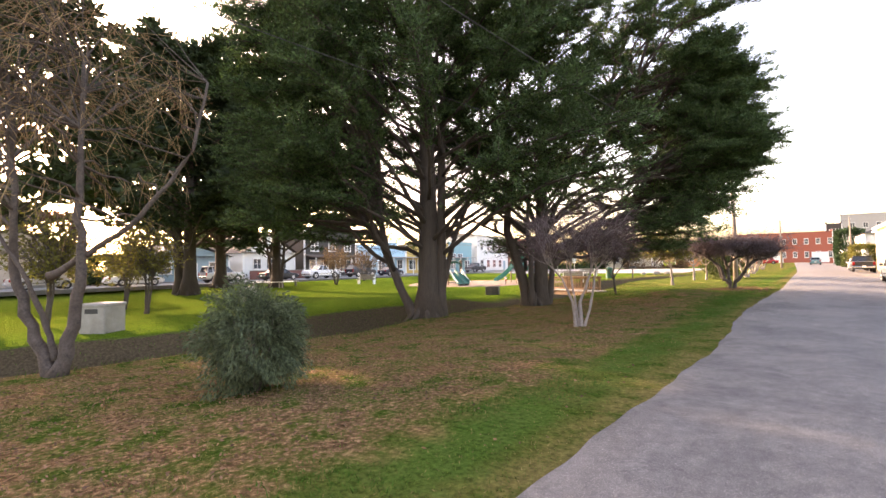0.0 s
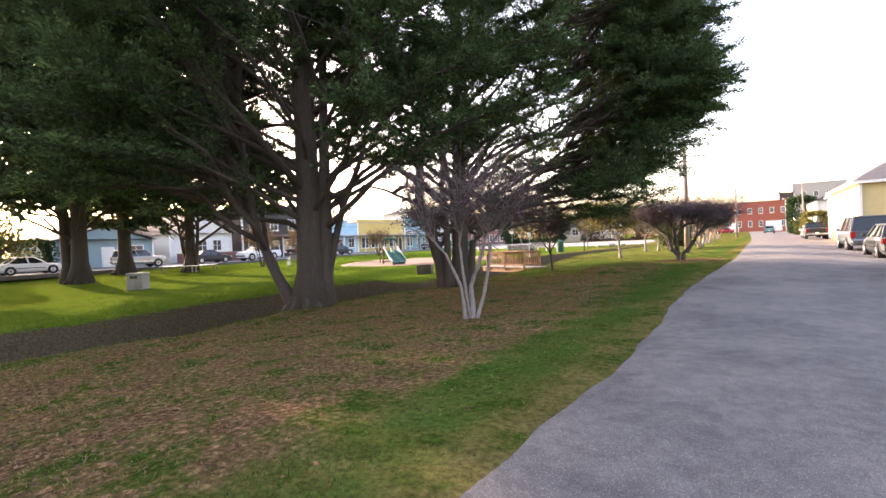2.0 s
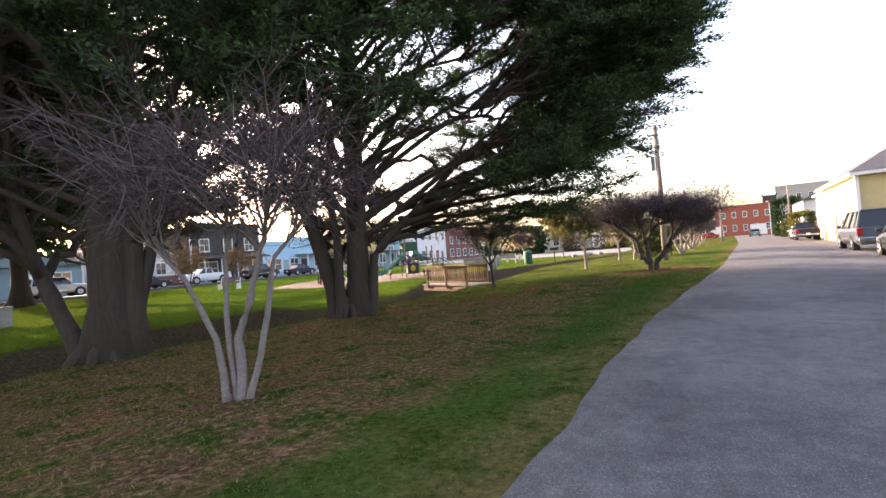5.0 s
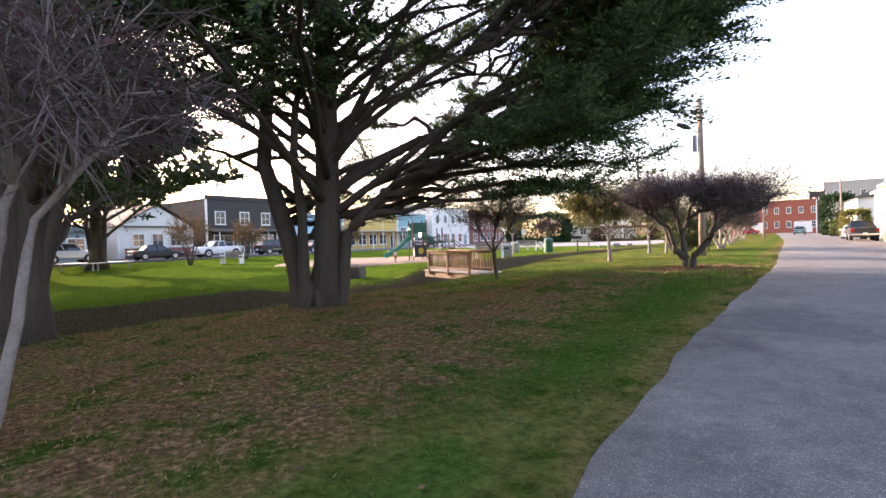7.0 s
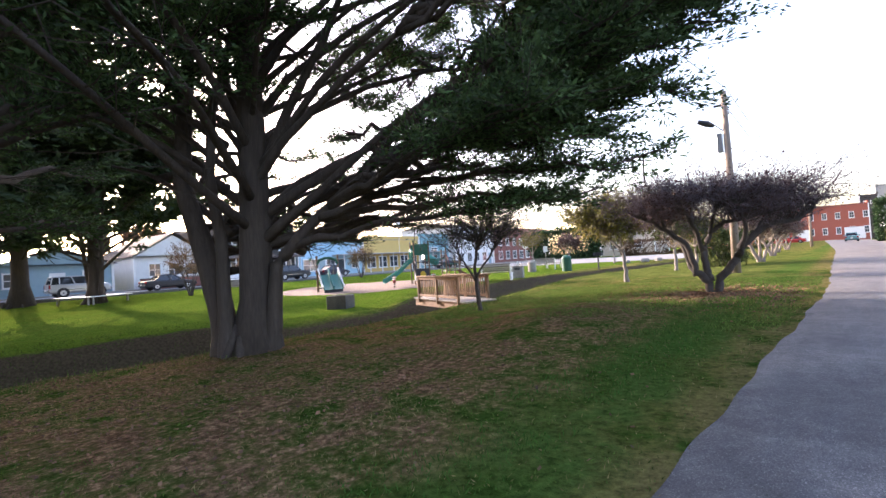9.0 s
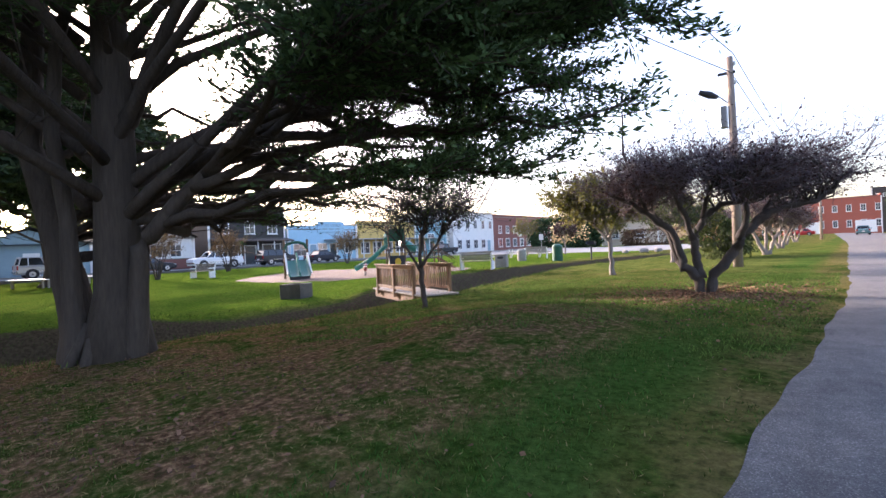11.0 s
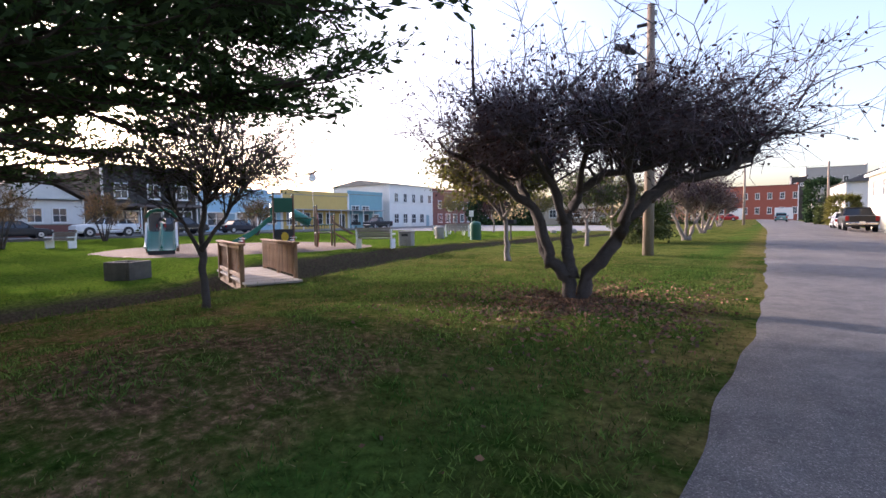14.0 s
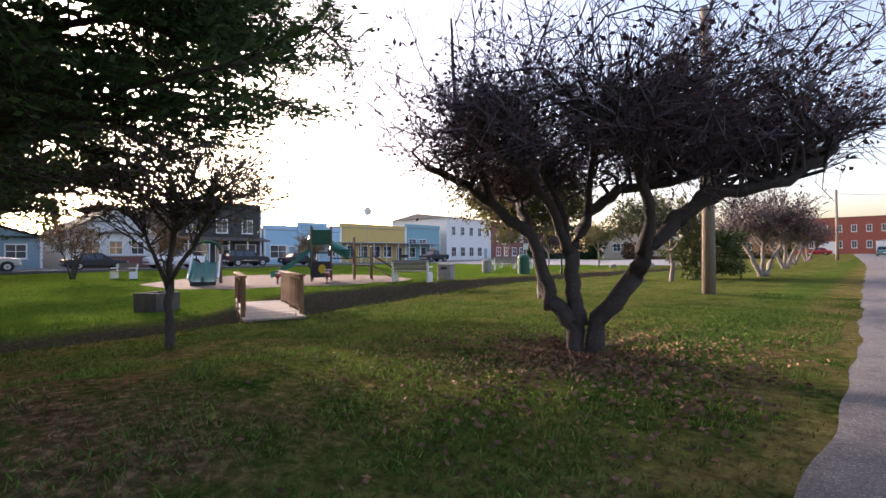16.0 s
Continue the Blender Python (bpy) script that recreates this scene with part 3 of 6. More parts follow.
        if frond < 0.3:
            part("limb", MB().tube(pts, [r * (1 - 0.85 * s / n) for s in range(n + 1)], 7), trunk_mat, tree, smooth=True)
        else:
            lm.tube(pts, [r * (1 - 0.85 * s / n) for s in range(n + 1)], 6, caps=False)
        for s in range(2, n + 1):
            f = s / n
            nsub = int((3 if f < 0.45 else 6) * density + rng.random())
            for _ in range(nsub):
                q = pts[s - 1].lerp(pts[s], float(rng.random()))
                sd = (pts[s] - pts[s - 1]).normalized() * 0.8 + Vector((rng.normal(0, 0.75), rng.normal(0, 0.75), rng.normal(0.05, 0.3 if rise > 0 else 0.13)))
                sd.normalize()
                sl = rng.uniform(0.5, 1.25) * (0.55 + 0.1 * ln)
                e = q + sd * sl
                m = q.lerp(e, 0.55) + Vector((0, 0, -0.06))
                tw0 += [tuple(q), tuple(m)]
                tw1 += [tuple(m), tuple(e)]
                tr0 += [0.014, 0.009]
                tr1 += [0.009, 0.004]
                if f < (0.38 if rise > 0 else 0.5) or e.z < leaf_floor * 0.6 + rng.random():
                    continue
                side = sd.cross(Vector((0, 0, 1)))
                nf = int((12 * full[0] if f < 0.65 else 22 * full[1 if f > 0.8 or rise < 0 else 0]) * density * (1 + (1.8 * float(ss(4.6, 7.0, e.z)) if full[0] < 1 else 0)) * (0.65 if frond > 0.3 else (0.17 / frond) ** 1.3 * (1.3 if rise > 0 else 1.25 if az < 1.05 or az > 2.6 else 0.42)))
                for _ in range(nf):
                    u = rng.uniform(0.25, 1.05)
                    c = q.lerp(e, u) + Vector((rng.normal(0, 0.075), rng.normal(0, 0.075), rng.normal(0, 0.035)))
                    fd = sd * 0.7 + side * rng.normal(0, 0.8) + Vector((0, 0, rng.normal(0.12, 0.3)))
                    cs.append(tuple(c)), ds.append(tuple(fd))
    if lm.v:
        tagged(part("branchwork", lm, trunk_mat, tree, smooth=True), kind="stuff")
    tagged(part("twiggery", quads_mesh("twiggery", thin_twigs(tw0, tw1, tr0, tr1), trunk_mat), trunk_mat, tree), kind="stuff")
    cs, ds = np.array(cs), np.array(ds)
    quads = leaf_quads(cs, ds, frond, frond * 0.32, rng)
    # finer sprigs along every frond
    k = rng.integers(0, len(cs), int(len(cs) * 1.2))
    quads = np.concatenate([quads, leaf_quads(cs[k] + rng.normal(0, 0.07, (len(k), 3)), ds[k] + rng.normal(0, 0.9, (len(k), 3)), frond * 0.6, frond * 0.24, rng)])
    tagged(part("crown", quads_mesh("crown", quads, leaf), leaf, tree), kind="stuff")
    return tree


CYP = "tall Monterey-type cypress with dark green fronds and bare lower limbs"
c1 = (-12.1, 12.2, hz(-12.1, 12.2))
cypress("cypress_tree", "massive multi-stemmed cypress with a fluted trunk beside the ditch", c1,
        [((0, 0), (0.0, 0.01), 0.47, 17), ((0.25, 0.3), (0.03, 0.05), 0.25, 13)], 96, 8.2, 2.4, 16, 11, CYP_LEAF, 1.25, frond=0.16, full=(1.2, 1.2),
        bows=[([(-0.35, 0.0, -0.2), (-1.0, 0.1, 1.1), (-1.55, 0.1, 2.5), (-1.8, 0.0, 4.0), (-1.85, -0.1, 7.0), (-1.6, -0.2, 10.0)], 0.2, 0.06),
              ([(0.35, 0.0, -0.2), (0.62, 0.1, 0.9), (0.85, 0.2, 1.9), (1.2, 0.2, 3.2), (1.9, 0.3, 4.9), (2.4, 0.3, 7.5)], 0.17, 0.05)],
        aims=[(2.3 + 2.5 * ((k * 0.382) % 1), 6.0 + 3.2 * ((k * 0.618) % 1), 3.4 + 0.2 * k) for k in range(60)]
        + [(2.6 + 1.7 * ((k * 0.382) % 1), 6.5 + 2.6 * ((k * 0.618) % 1), 8.6 + 0.3 * k) for k in range(24)])
c2 = (-9.85, 17.6, hz(-9.85, 17.6))
cypress("cypress_tree", "broad cypress of four stems with long limbs reaching over the lawn", c2,
        [((0.08, 0.06), (0.025, 0.02), 0.36, 15)], 62, 8.0, 2.0, 15.5, 23, CYP_LEAF, 1.0, frond=0.125, full=(0.42, 1.0),
        bows=[([(-0.3, 0.05, -0.2), (-0.52, 0.1, 1.0), (-0.85, 0.15, 2.2), (-1.25, 0.2, 3.5), (-1.15, 0.2, 4.8), (-0.95, 0.1, 6.1), (-1.2, 0.1, 8.5), (-1.1, 0.0, 11.0)], 0.27, 0.07),
              ([(-0.2, -0.25, -0.2), (-0.25, -0.25, 0.9), (-0.23, -0.3, 2.2), (-0.38, -0.35, 3.5), (-0.3, -0.3, 4.8), (0.3, -0.3, 6.7), (0.6, -0.3, 9.0)], 0.15, 0.05),
              ([(0.45, -0.05, -0.2), (0.66, -0.1, 0.5), (0.78, -0.15, 1.7), (1.45, -0.2, 2.4), (2.35, -0.25, 3.15), (3.35, -0.2, 4.2), (4.3, -0.1, 5.0), (5.8, 0.1, 5.9)], 0.17, 0.04),
              ([(0.2, 0.05, 2.7), (0.6, 0.0, 3.7), (1.15, -0.1, 4.8), (2.0, -0.2, 6.2), (2.6, -0.2, 7.5), (3.4, -0.2, 9.0)], 0.14, 0.04),
              ([(0.3, 0.2, 3.2), (-0.1, 0.5, 4.6), (-0.6, 0.9, 6.2), (-0.9, 1.2, 8.2)], 0.13, 0.04)]
        + [([(0.15, 0.05, 1.9 + 0.62 * k), (1.2, 0.5 * math.sin(k * 2.4), 2.75 + 0.68 * k), (2.6, 1.3 * math.sin(k * 2.4), 3.5 + 0.7 * k), (4.0, 2.2 * math.sin(k * 2.4), 4.0 + 0.72 * k), (5.4 - 0.15 * k, 3.0 * math.sin(k * 2.4), 4.2 + 0.74 * k)], 0.1, 0.025) for k in range(9)]
        + [([(-0.2, 0.05, 2.4 + 0.9 * k), (-1.3, 0.5 * math.cos(k * 2.4), 3.3 + 0.9 * k), (-2.6, 1.2 * math.cos(k * 2.4), 4.0 + 0.9 * k), (-3.9, 1.8 * math.cos(k * 2.4), 4.4 + 0.9 * k)], 0.09, 0.025) for k in range(5)],
        aims=[(0.02 + 0.42 * ((k * 0.382) % 1), 6.2 + 1.6 * ((k * 0.618) % 1), 3.4 + 0.36 * k) for k in range(13)]
        + [(0.42 + 0.7 * ((k * 0.382) % 1), 6.2 + 2.0 * ((k * 0.618) % 1), 2.6 + 0.21 * k) for k in range(13)]
        + [(0.35 + 0.8 * ((k * 0.618) % 1), 7.4 + 2.0 * ((k * 0.382) % 1), 5.4 + 0.3 * k) for k in range(21)]
        + [(1.1 + 1.1 * ((k * 0.382) % 1), 5.5 + 2.2 * ((k * 0.618) % 1), 2.9 + 0.55 * k) for k in range(12)]
        + [(0.1 + 1.2 * ((k * 0.618) % 1), 6.6 + 2.6 * ((k * 0.382) % 1) - 0.05 * k, 8.0 + 0.33 * k) for k in range(24)]
        + [(1.55 + 0.95 * ((k * 0.382) % 1), 5.6 + 1.8 * ((k * 0.618) % 1), 2.7 + 0.36 * k) for k in range(9)]
        + [(1.25 + 0.55 * ((k * 0.382) % 1), 7.8 + 1.3 * ((k * 0.618) % 1), 4.0 + 0.42 * k) for k in range(8)]
        + [(1.9 + 0.7 * ((k * 0.382) % 1), 5.0 + 2.0 * ((k * 0.618) % 1), 2.4 + 0.13 * k) for k in range(8)]
        + [(0.32 + 0.55 * ((k * 0.382) % 1), 8.6 + 1.3 * ((k * 0.618) % 1), 5.8 + 0.42 * k) for k in range(10)]
        + [(4.3 + 1.7 * ((k * 0.382) % 1), 3.0 + 3.0 * ((k * 0.618) % 1), 7.0 + 0.3 * k) for k in range(18)]
        + [(0.06 + 0.34 * ((k * 0.382) % 1), float(np.interp(z, [3.4, 4.3, 5.4, 6.6, 7.7, 8.7, 11.0], [6.6, 7.8, 8.9, 9.6, 9.2, 8.7, 8.3])) - 0.9 * ((k * 0.618) % 1), z) for k, z in ((k, 3.4 + 7.6 * k / 46) for k in range(46))])
cA = (-39, 15.6, hz(-39, 15.6))
cypress("cypress_tree", "twin-trunked dark cypress in the park", cA, [((0, 0), (0, 0.01), 0.55, 19), ((-0.8, -0.3), (-0.03, -0.03), 0.42, 17)], 84, 9.0, 2.4, 19.5, 31, CYP_LEAF_FAR, 1.1, frond=0.55)
cB = (-41.6, 19.6, hz(-41.6, 19.6))
cypress("cypress_tree", "straight dark cypress near the street", cB, [((0, 0), (0, 0), 0.52, 19)], 78, 8.5, 2.8, 19.5, 37, CYP_LEAF_FAR, 1.1, frond=0.55)
cC = (-37.6, 22.6, hz(-37.6, 22.6))
cypress("cypress_tree", "cypress rising through a wooden tree bench", cC, [((0, 0), (0, 0.0), 0.42, 18), ((0.25, 0.1), (0.16, 0.06), 0.18, 8), ((-0.2, -0.1), (-0.14, -0.06), 0.16, 8)], 80, 8.5, 2.0, 19, 41, CYP_LEAF_FAR, 1.1, frond=0.55)
cypress("cypress_tree", "dark cypress at the edge of the park", (-31, 2.0, hz(-31, 2.0)), [((0, 0), (0, 0), 0.5, 18)], 76, 8.5, 3.4, 18.5, 43, CYP_LEAF_FAR, 1.0, frond=0.55)


def gb(x, y):
    return (x, y, hz(x, y))


def crown_tree(name, label, base, stems, centre, radii, branches, twigs, seed, bark, twig, leaf=None, per=2, lsize=(0.07, 0.035), category="tree", group="", twig_len=0.45, droop=0.0, shell=0.35, twig_r=0.006, base_cut=-0.75, sprays=0):
    """Stems given as point lists; branches arch from them into an ellipsoid crown and end in fine twigs and leaves."""
    rng = np.random.default_rng(seed)
    tree = thing(name, label, category, Matrix.Translation(base), group)
    ends = []
    for pts, r0, r1 in stems:
        pts = [Vector(p) for p in pts]
        fine, rad = [], []
        for i in range(len(pts) - 1):
            for k in range(4):
                t = (i + k / 4) / (len(pts) - 1)
                fine.append(pts[i].lerp(pts[i + 1], k / 4) + Vector(rng.normal(0, r0 * 0.16, 3)))
                rad.append((r0 + (r1 - r0) * t) * (1.45 if i + k == 0 else 1) * rng.uniform(0.92, 1.1))
        fine.append(pts[-1])
        rad.append(r1)
        part("stem", MB().tube(fine, rad, 10), bark, tree, smooth=True)
        ends += [(p, r) for p, r in zip(fine[int(len(fine) * 0.42):], rad[int(len(fine) * 0.42):])]
    c, rr = Vector(centre), Vector(radii)
    bm_, p0, p1, q0, q1, lc, ld = MB(), [], [], [], [], [], []
    for _ in range(branches):
        u = Vector(rng.normal(0, 1, 3)).normalized()
        if u.z < base_cut:
            u.z = -u.z
        f = (1 - shell) + shell * rng.random() if rng.random() < 0.7 else rng.uniform(0.35, 0.8)
        lump = 1 + 0.16 * math.sin(4 * u.x + 3 * u.y + seed) + 0.08 * math.sin(9 * u.y - 5 * u.z)
        tip = c + Vector((u.x * rr.x, u.y * rr.y, u.z * rr.z)) * f * lump
        near = sorted(((p - tip).length + 0.3 * abs((p - tip).z), i) for i, (p, r) in enumerate(ends))[: 7]
        p, r = ends[near[int(rng.integers(0, len(near)))][1]]
        mid = p.lerp(tip, 0.5) + Vector((0, 0, 0.12 * (tip - p).length * (1 - droop))) + Vector(rng.normal(0, 0.08, 3))
        pts = [p, p.lerp(mid, 0.5) + Vector(rng.normal(0, 0.05, 3)), mid, mid.lerp(tip, 0.5) + Vector(rng.normal(0, 0.06, 3)), tip]
        br = max(min(r * 0.5, 0.012 + 0.012 * (tip - p).length), 0.008)
        bm_.tube(pts, [br, br * 0.85, br * 0.65, br * 0.45, br * 0.25], 5, caps=False)
        for _ in range(twigs):
            k = int(rng.integers(1, 4))
            a = pts[k].lerp(pts[k + 1], float(rng.random()))
            d = ((tip - p).normalized() * 0.5 + (a - c).normalized() * 0.5 + Vector(rng.normal(0, 0.6, 3)) + Vector((0, 0, 0.35 - 1.6 * droop))).normalized()
            ln = twig_len * rng.uniform(0.4, 1.5)
            b = a + d * ln * 0.5
            e = b + (d + Vector(rng.normal(0, 0.35, 3)) + Vector((0, 0, -0.9 * droop))).normalized() * ln * 0.5
            p0 += [tuple(a), tuple(b)]
            p1 += [tuple(b), tuple(e)]
            q0 += [twig_r, twig_r * 0.7]
            q1 += [twig_r * 0.7, twig_r * 0.4]
            if rng.random() < 0.8:
                e2 = b + (d + Vector(rng.normal(0, 0.8, 3))).normalized() * ln * 0.4
                p0.append(tuple(b)), p1.append(tuple(e2)), q0.append(twig_r * 0.6), q1.append(twig_r * 0.3)
            if leaf:
                for _ in range(int(rng.poisson(per))):
                    lc.append(tuple(b.lerp(e, float(rng.uniform(-0.4, 1))) + Vector(rng.normal(0, 0.03, 3))))
                    ld.append(tuple(d + Vector(rng.normal(0, 0.9, 3)) + Vector((0, 0, -0.5))))
    # long thin shoots standing clear of the crown
    for _ in range(sprays):
        w, f = rng.uniform(0, 2 * math.pi), math.sqrt(rng.uniform(0.1, 1.0))
        a = c + Vector((rr.x * f * math.cos(w), rr.y * f * math.sin(w), rr.z * 0.3))
        d = Vector((0.75 * f * math.cos(w), 0.75 * f * math.sin(w), rng.uniform(0.25, 1.2))).normalized()
        ln, r, pts = rng.uniform(0.35, 1.05), twig_r * 1.5, [a]
        for k in range(5):
            d = (d + Vector(rng.normal(0, 0.36, 3))).normalized()
            pts.append(pts[-1] + d * ln / 5)
            p0.append(tuple(pts[-2])), p1.append(tuple(pts[-1])), q0.append(r * (1 - 0.15 * k)), q1.append(r * (0.85 - 0.15 * k))
            for _ in range(3):
                e = pts[-1] + (d * 0.6 + Vector(rng.normal(0, 0.6, 3))).normalized() * rng.uniform(0.1, 0.32)
                p0.append(tuple(pts[-1])), p1.append(tuple(e)), q0.append(twig_r * 0.8), q1.append(twig_r * 0.35)
                if leaf and rng.random() < 0.35:
                    lc.append(tuple(e)), ld.append(tuple(Vector(rng.normal(0, 0.7, 3)) + Vector((0, 0, -0.6))))
    tagged(part("branchwork", bm_, bark, tree, smooth=True), kind="stuff")
    tagged(part("twiggery", quads_mesh("twiggery", thin_twigs(p0, p1, q0, q1), twig), twig, tree), kind="stuff")
    if lc:
        tagged(part("leaves", quads_mesh("leaves", leaf_quads(lc, ld, *lsize, rng), leaf), leaf, tree), kind="stuff")
    return tree


# pale smooth-barked leafless tree on the verge
crown_tree("crape_myrtle", "leafless pale-barked small tree with twisted stems", gb(-5.15, 10.5),
           [([(0.05, 0.05, -0.1), (0.02, 0.1, 0.7), (0.3, 0.2, 1.5), (0.45, 0.3, 2.2)], 0.066, 0.022), ([(-0.08, -0.02, -0.1), (-0.14, -0.08, 0.7), (-0.36, -0.25, 1.4), (-0.8, -0.45, 1.95)], 0.045, 0.016),
            ([(0.12, 0.08, -0.1), (0.3, 0.22, 0.7), (0.42, 0.35, 1.6), (0.8, 0.7, 2.2)], 0.045, 0.018), ([(0, 0.05, -0.1), (-0.12, 0.05, 0.8), (-0.3, 0.2, 1.6), (-0.2, 0.3, 2.3)], 0.04, 0.016)],
           (0.12, 0.05, 2.5), (1.8, 1.75, 1.0), 140, 12, 5, BARK_WHITE, TWIG_PALE, RED_LEAF, 0.8, (0.07, 0.03), twig_len=0.5, droop=0.35, base_cut=-0.3)
# broad dark twiggy tree beside the road
crown_tree("plum_tree", "low spreading dark-twigged plum tree with withered leaves", gb(-2.62, 24.95),
           [([(-0.05, 0, -0.1), (-0.08, -0.02, 0.3), (-0.3, -0.05, 0.52), (-0.36, -0.1, 0.85), (-0.48, -0.15, 1.2), (-0.86, -0.3, 1.52), (-1.2, -0.43, 1.8), (-1.55, -0.58, 1.98)], 0.095, 0.035),
            ([(-0.3, -0.02, 0.45), (-0.46, 0.05, 0.7), (-0.58, 0.1, 1.13), (-0.86, 0.3, 1.47), (-1.2, 0.7, 1.8), (-1.4, 1.2, 2.0)], 0.075, 0.03),
            ([(-0.04, 0.02, 0.3), (-0.11, 0.05, 0.6), (-0.16, 0.1, 1.0), (0.0, 0.2, 1.42), (0.29, 0.3, 1.62), (0.7, 0.45, 1.68), (1.1, 0.9, 1.85)], 0.085, 0.035),
            ([(0.06, 0, -0.1), (0.16, 0, 0.36), (0.48, 0.02, 0.74), (0.6, 0.03, 1.0), (0.88, 0.08, 1.3), (1.23, 0.15, 1.52), (1.65, 0.2, 1.56), (1.95, 0.3, 1.8)], 0.1, 0.04),
            ([(0.6, 0.03, 1.0), (0.75, -0.3, 1.4), (0.8, -0.8, 1.75), (0.7, -1.3, 2.0)], 0.06, 0.025),
            ([(-0.16, 0.1, 1.0), (-0.25, -0.2, 1.5), (-0.3, -0.7, 1.85), (-0.4, -1.3, 2.05)], 0.055, 0.025),
            ([(-0.86, -0.3, 1.52), (-1.0, -0.35, 2.0), (-1.2, -0.5, 2.7), (-1.15, -0.6, 3.5)], 0.04, 0.012),
            ([(-0.16, 0.1, 1.0), (-0.35, 0.3, 1.45), (-0.45, 0.1, 1.8), (-0.4, -0.3, 2.05)], 0.05, 0.02), ([(0.0, 0.2, 1.42), (0.1, 0.0, 1.75), (0.3, -0.3, 2.05)], 0.045, 0.02),
            ([(0.88, 0.08, 1.3), (1.0, 0.6, 1.6), (1.2, 1.2, 1.9)], 0.055, 0.025)],
           (0.08, 0.05, 2.06), (2.25, 2.1, 0.42), 430, 13, 9, BARK_DARK, TWIG, RED_LEAF, 1.9, (0.05, 0.026), twig_len=0.42, base_cut=-0.85, twig_r=0.0045, sprays=220)
# slim leafy sapling by the bridge
crown_tree("sapling", "slim young tree with sparse small green leaves", gb(-7.8, 23.05),
           [([(0.03, -0.02, -0.1), (-0.05, 0.0, 0.6), (-0.1, 0.03, 1.2), (0.05, 0.1, 2.0)], 0.065, 0.03), ([(-0.06, 0, 0.8), (-0.35, -0.1, 1.3), (-0.6, -0.2, 1.8)], 0.035, 0.015), ([(-0.08, 0, 0.9), (0.25, 0.2, 1.4), (0.6, 0.4, 2.0)], 0.035, 0.015)],
           (0.1, 0.1, 2.3), (1.85, 1.75, 0.85), 125, 10, 13, BARK_DARK, TWIG, GREEN_LEAF, 2.5, (0.06, 0.032), twig_len=0.5)
crown_tree("young_tree", "full-crowned park tree with olive and yellowing leaves", gb(-6.5, 31.2),
           [([(0, 0, -0.1), (-0.06, 0.02, 0.6), (-0.1, 0, 1.3), (-0.3, 0, 2.1)], 0.09, 0.035), ([(-0.1, 0, 1.2), (-0.6, 0.1, 1.7), (-1.2, 0.2, 2.2)], 0.05, 0.02), ([(-0.1, 0, 1.25), (0.3, -0.1, 1.7), (0.6, 0, 2.2)], 0.045, 0.02)],
           (-0.5, 0, 2.55), (1.75, 1.6, 0.95), 170, 10, 49, BARK_WHITE, TWIG, YELLOW_LEAF, 9, (0.1, 0.055), twig_len=0.42)
for i, (x, y, sc, lf) in enumerate(((-6.3, 38.2, 0.9, GREEN_LEAF), (-5.6, 39.4, 0.9, YELLOW_LEAF), (-24, 57, 1.1, YELLOW_LEAF), (-20.5, 58, 0.9, RED_LEAF), (-16, 58, 1.0, YELLOW_LEAF))):
    crown_tree("young_tree", "small pale-trunked park tree with yellowing leaves" if lf is not RED_LEAF else "small park tree with purple leaves", gb(x, y),
               [([(0, 0, -0.1), (0.04, 0.02, 0.7 * sc), (-0.02, 0, 1.4 * sc), (0.05, 0, 2.2 * sc)], 0.085, 0.03), ([(0, 0, 1.2 * sc), (-0.4, 0.1, 1.7 * sc), (-0.7, 0.2, 2.1 * sc)], 0.045, 0.02), ([(0, 0, 1.25 * sc), (0.4, -0.1, 1.7 * sc), (0.7, 0, 2.2 * sc)], 0.045, 0.02)],
               (0, 0, 2.45 * sc), (1.55 * sc, 1.5 * sc, 1.0 * sc), 90, 9, 50 + i, BARK_WHITE, TWIG, lf, 5, (0.10, 0.055), twig_len=0.4)
for i, (x, y, sc) in enumerate(((-3.2, 43.0, 1.0), (-3.3, 53.0, 0.9), (-3.6, 63, 1.0), (-3.4, 74, 1.0))):
    crown_tree("plum_tree", "dark-twigged plum tree with several low stems in the roadside row", gb(x, y),
               [([(0, 0, -0.1), (-0.35, -0.1, 0.8), (-0.8, -0.2, 1.7)], 0.11, 0.05), ([(0.08, 0, -0.1), (0.35, 0.2, 0.8), (0.9, 0.4, 1.7)], 0.11, 0.05), ([(0, 0.1, -0.1), (0.0, 0.4, 0.9), (-0.1, 0.7, 1.8)], 0.09, 0.04)],
               (0, 0.1, 2.4 * sc), (2.2 * sc, 2.2 * sc, 1.0 * sc), 130, 12, 70 + i, BARK_GREY, TWIG, RED_LEAF if i != 1 else RUST_LEAF, 2.5, (0.09, 0.05), group="roadside plum trees", twig_len=0.5, twig_r=0.009)
for i, (x, y, h) in enumerate(((-35.2, 27.6, 1.15), (-37.5, 33.5, 1.0), (-37, 45, 1.0))):
    crown_tree("ornamental_shrub", "many-stemmed russet shrub on the lawn by the street", gb(x, y), [([(0.06 * math.cos(k), 0.06 * math.sin(k), -0.1), (0.3 * math.cos(k), 0.3 * math.sin(k), 0.7 * h), (0.6 * math.cos(k), 0.6 * math.sin(k), 1.5 * h)], 0.05, 0.02) for k in range(6)],
               (0, 0, 2.1 * h), (1.6 * h, 1.6 * h, 1.2 * h), 90, 9, 90 + i, BARK_DARK, TWIG_RUSSET, RUST_LEAF, 1.6, (0.10, 0.06), category="shrub", twig_len=0.5, twig_r=0.01)
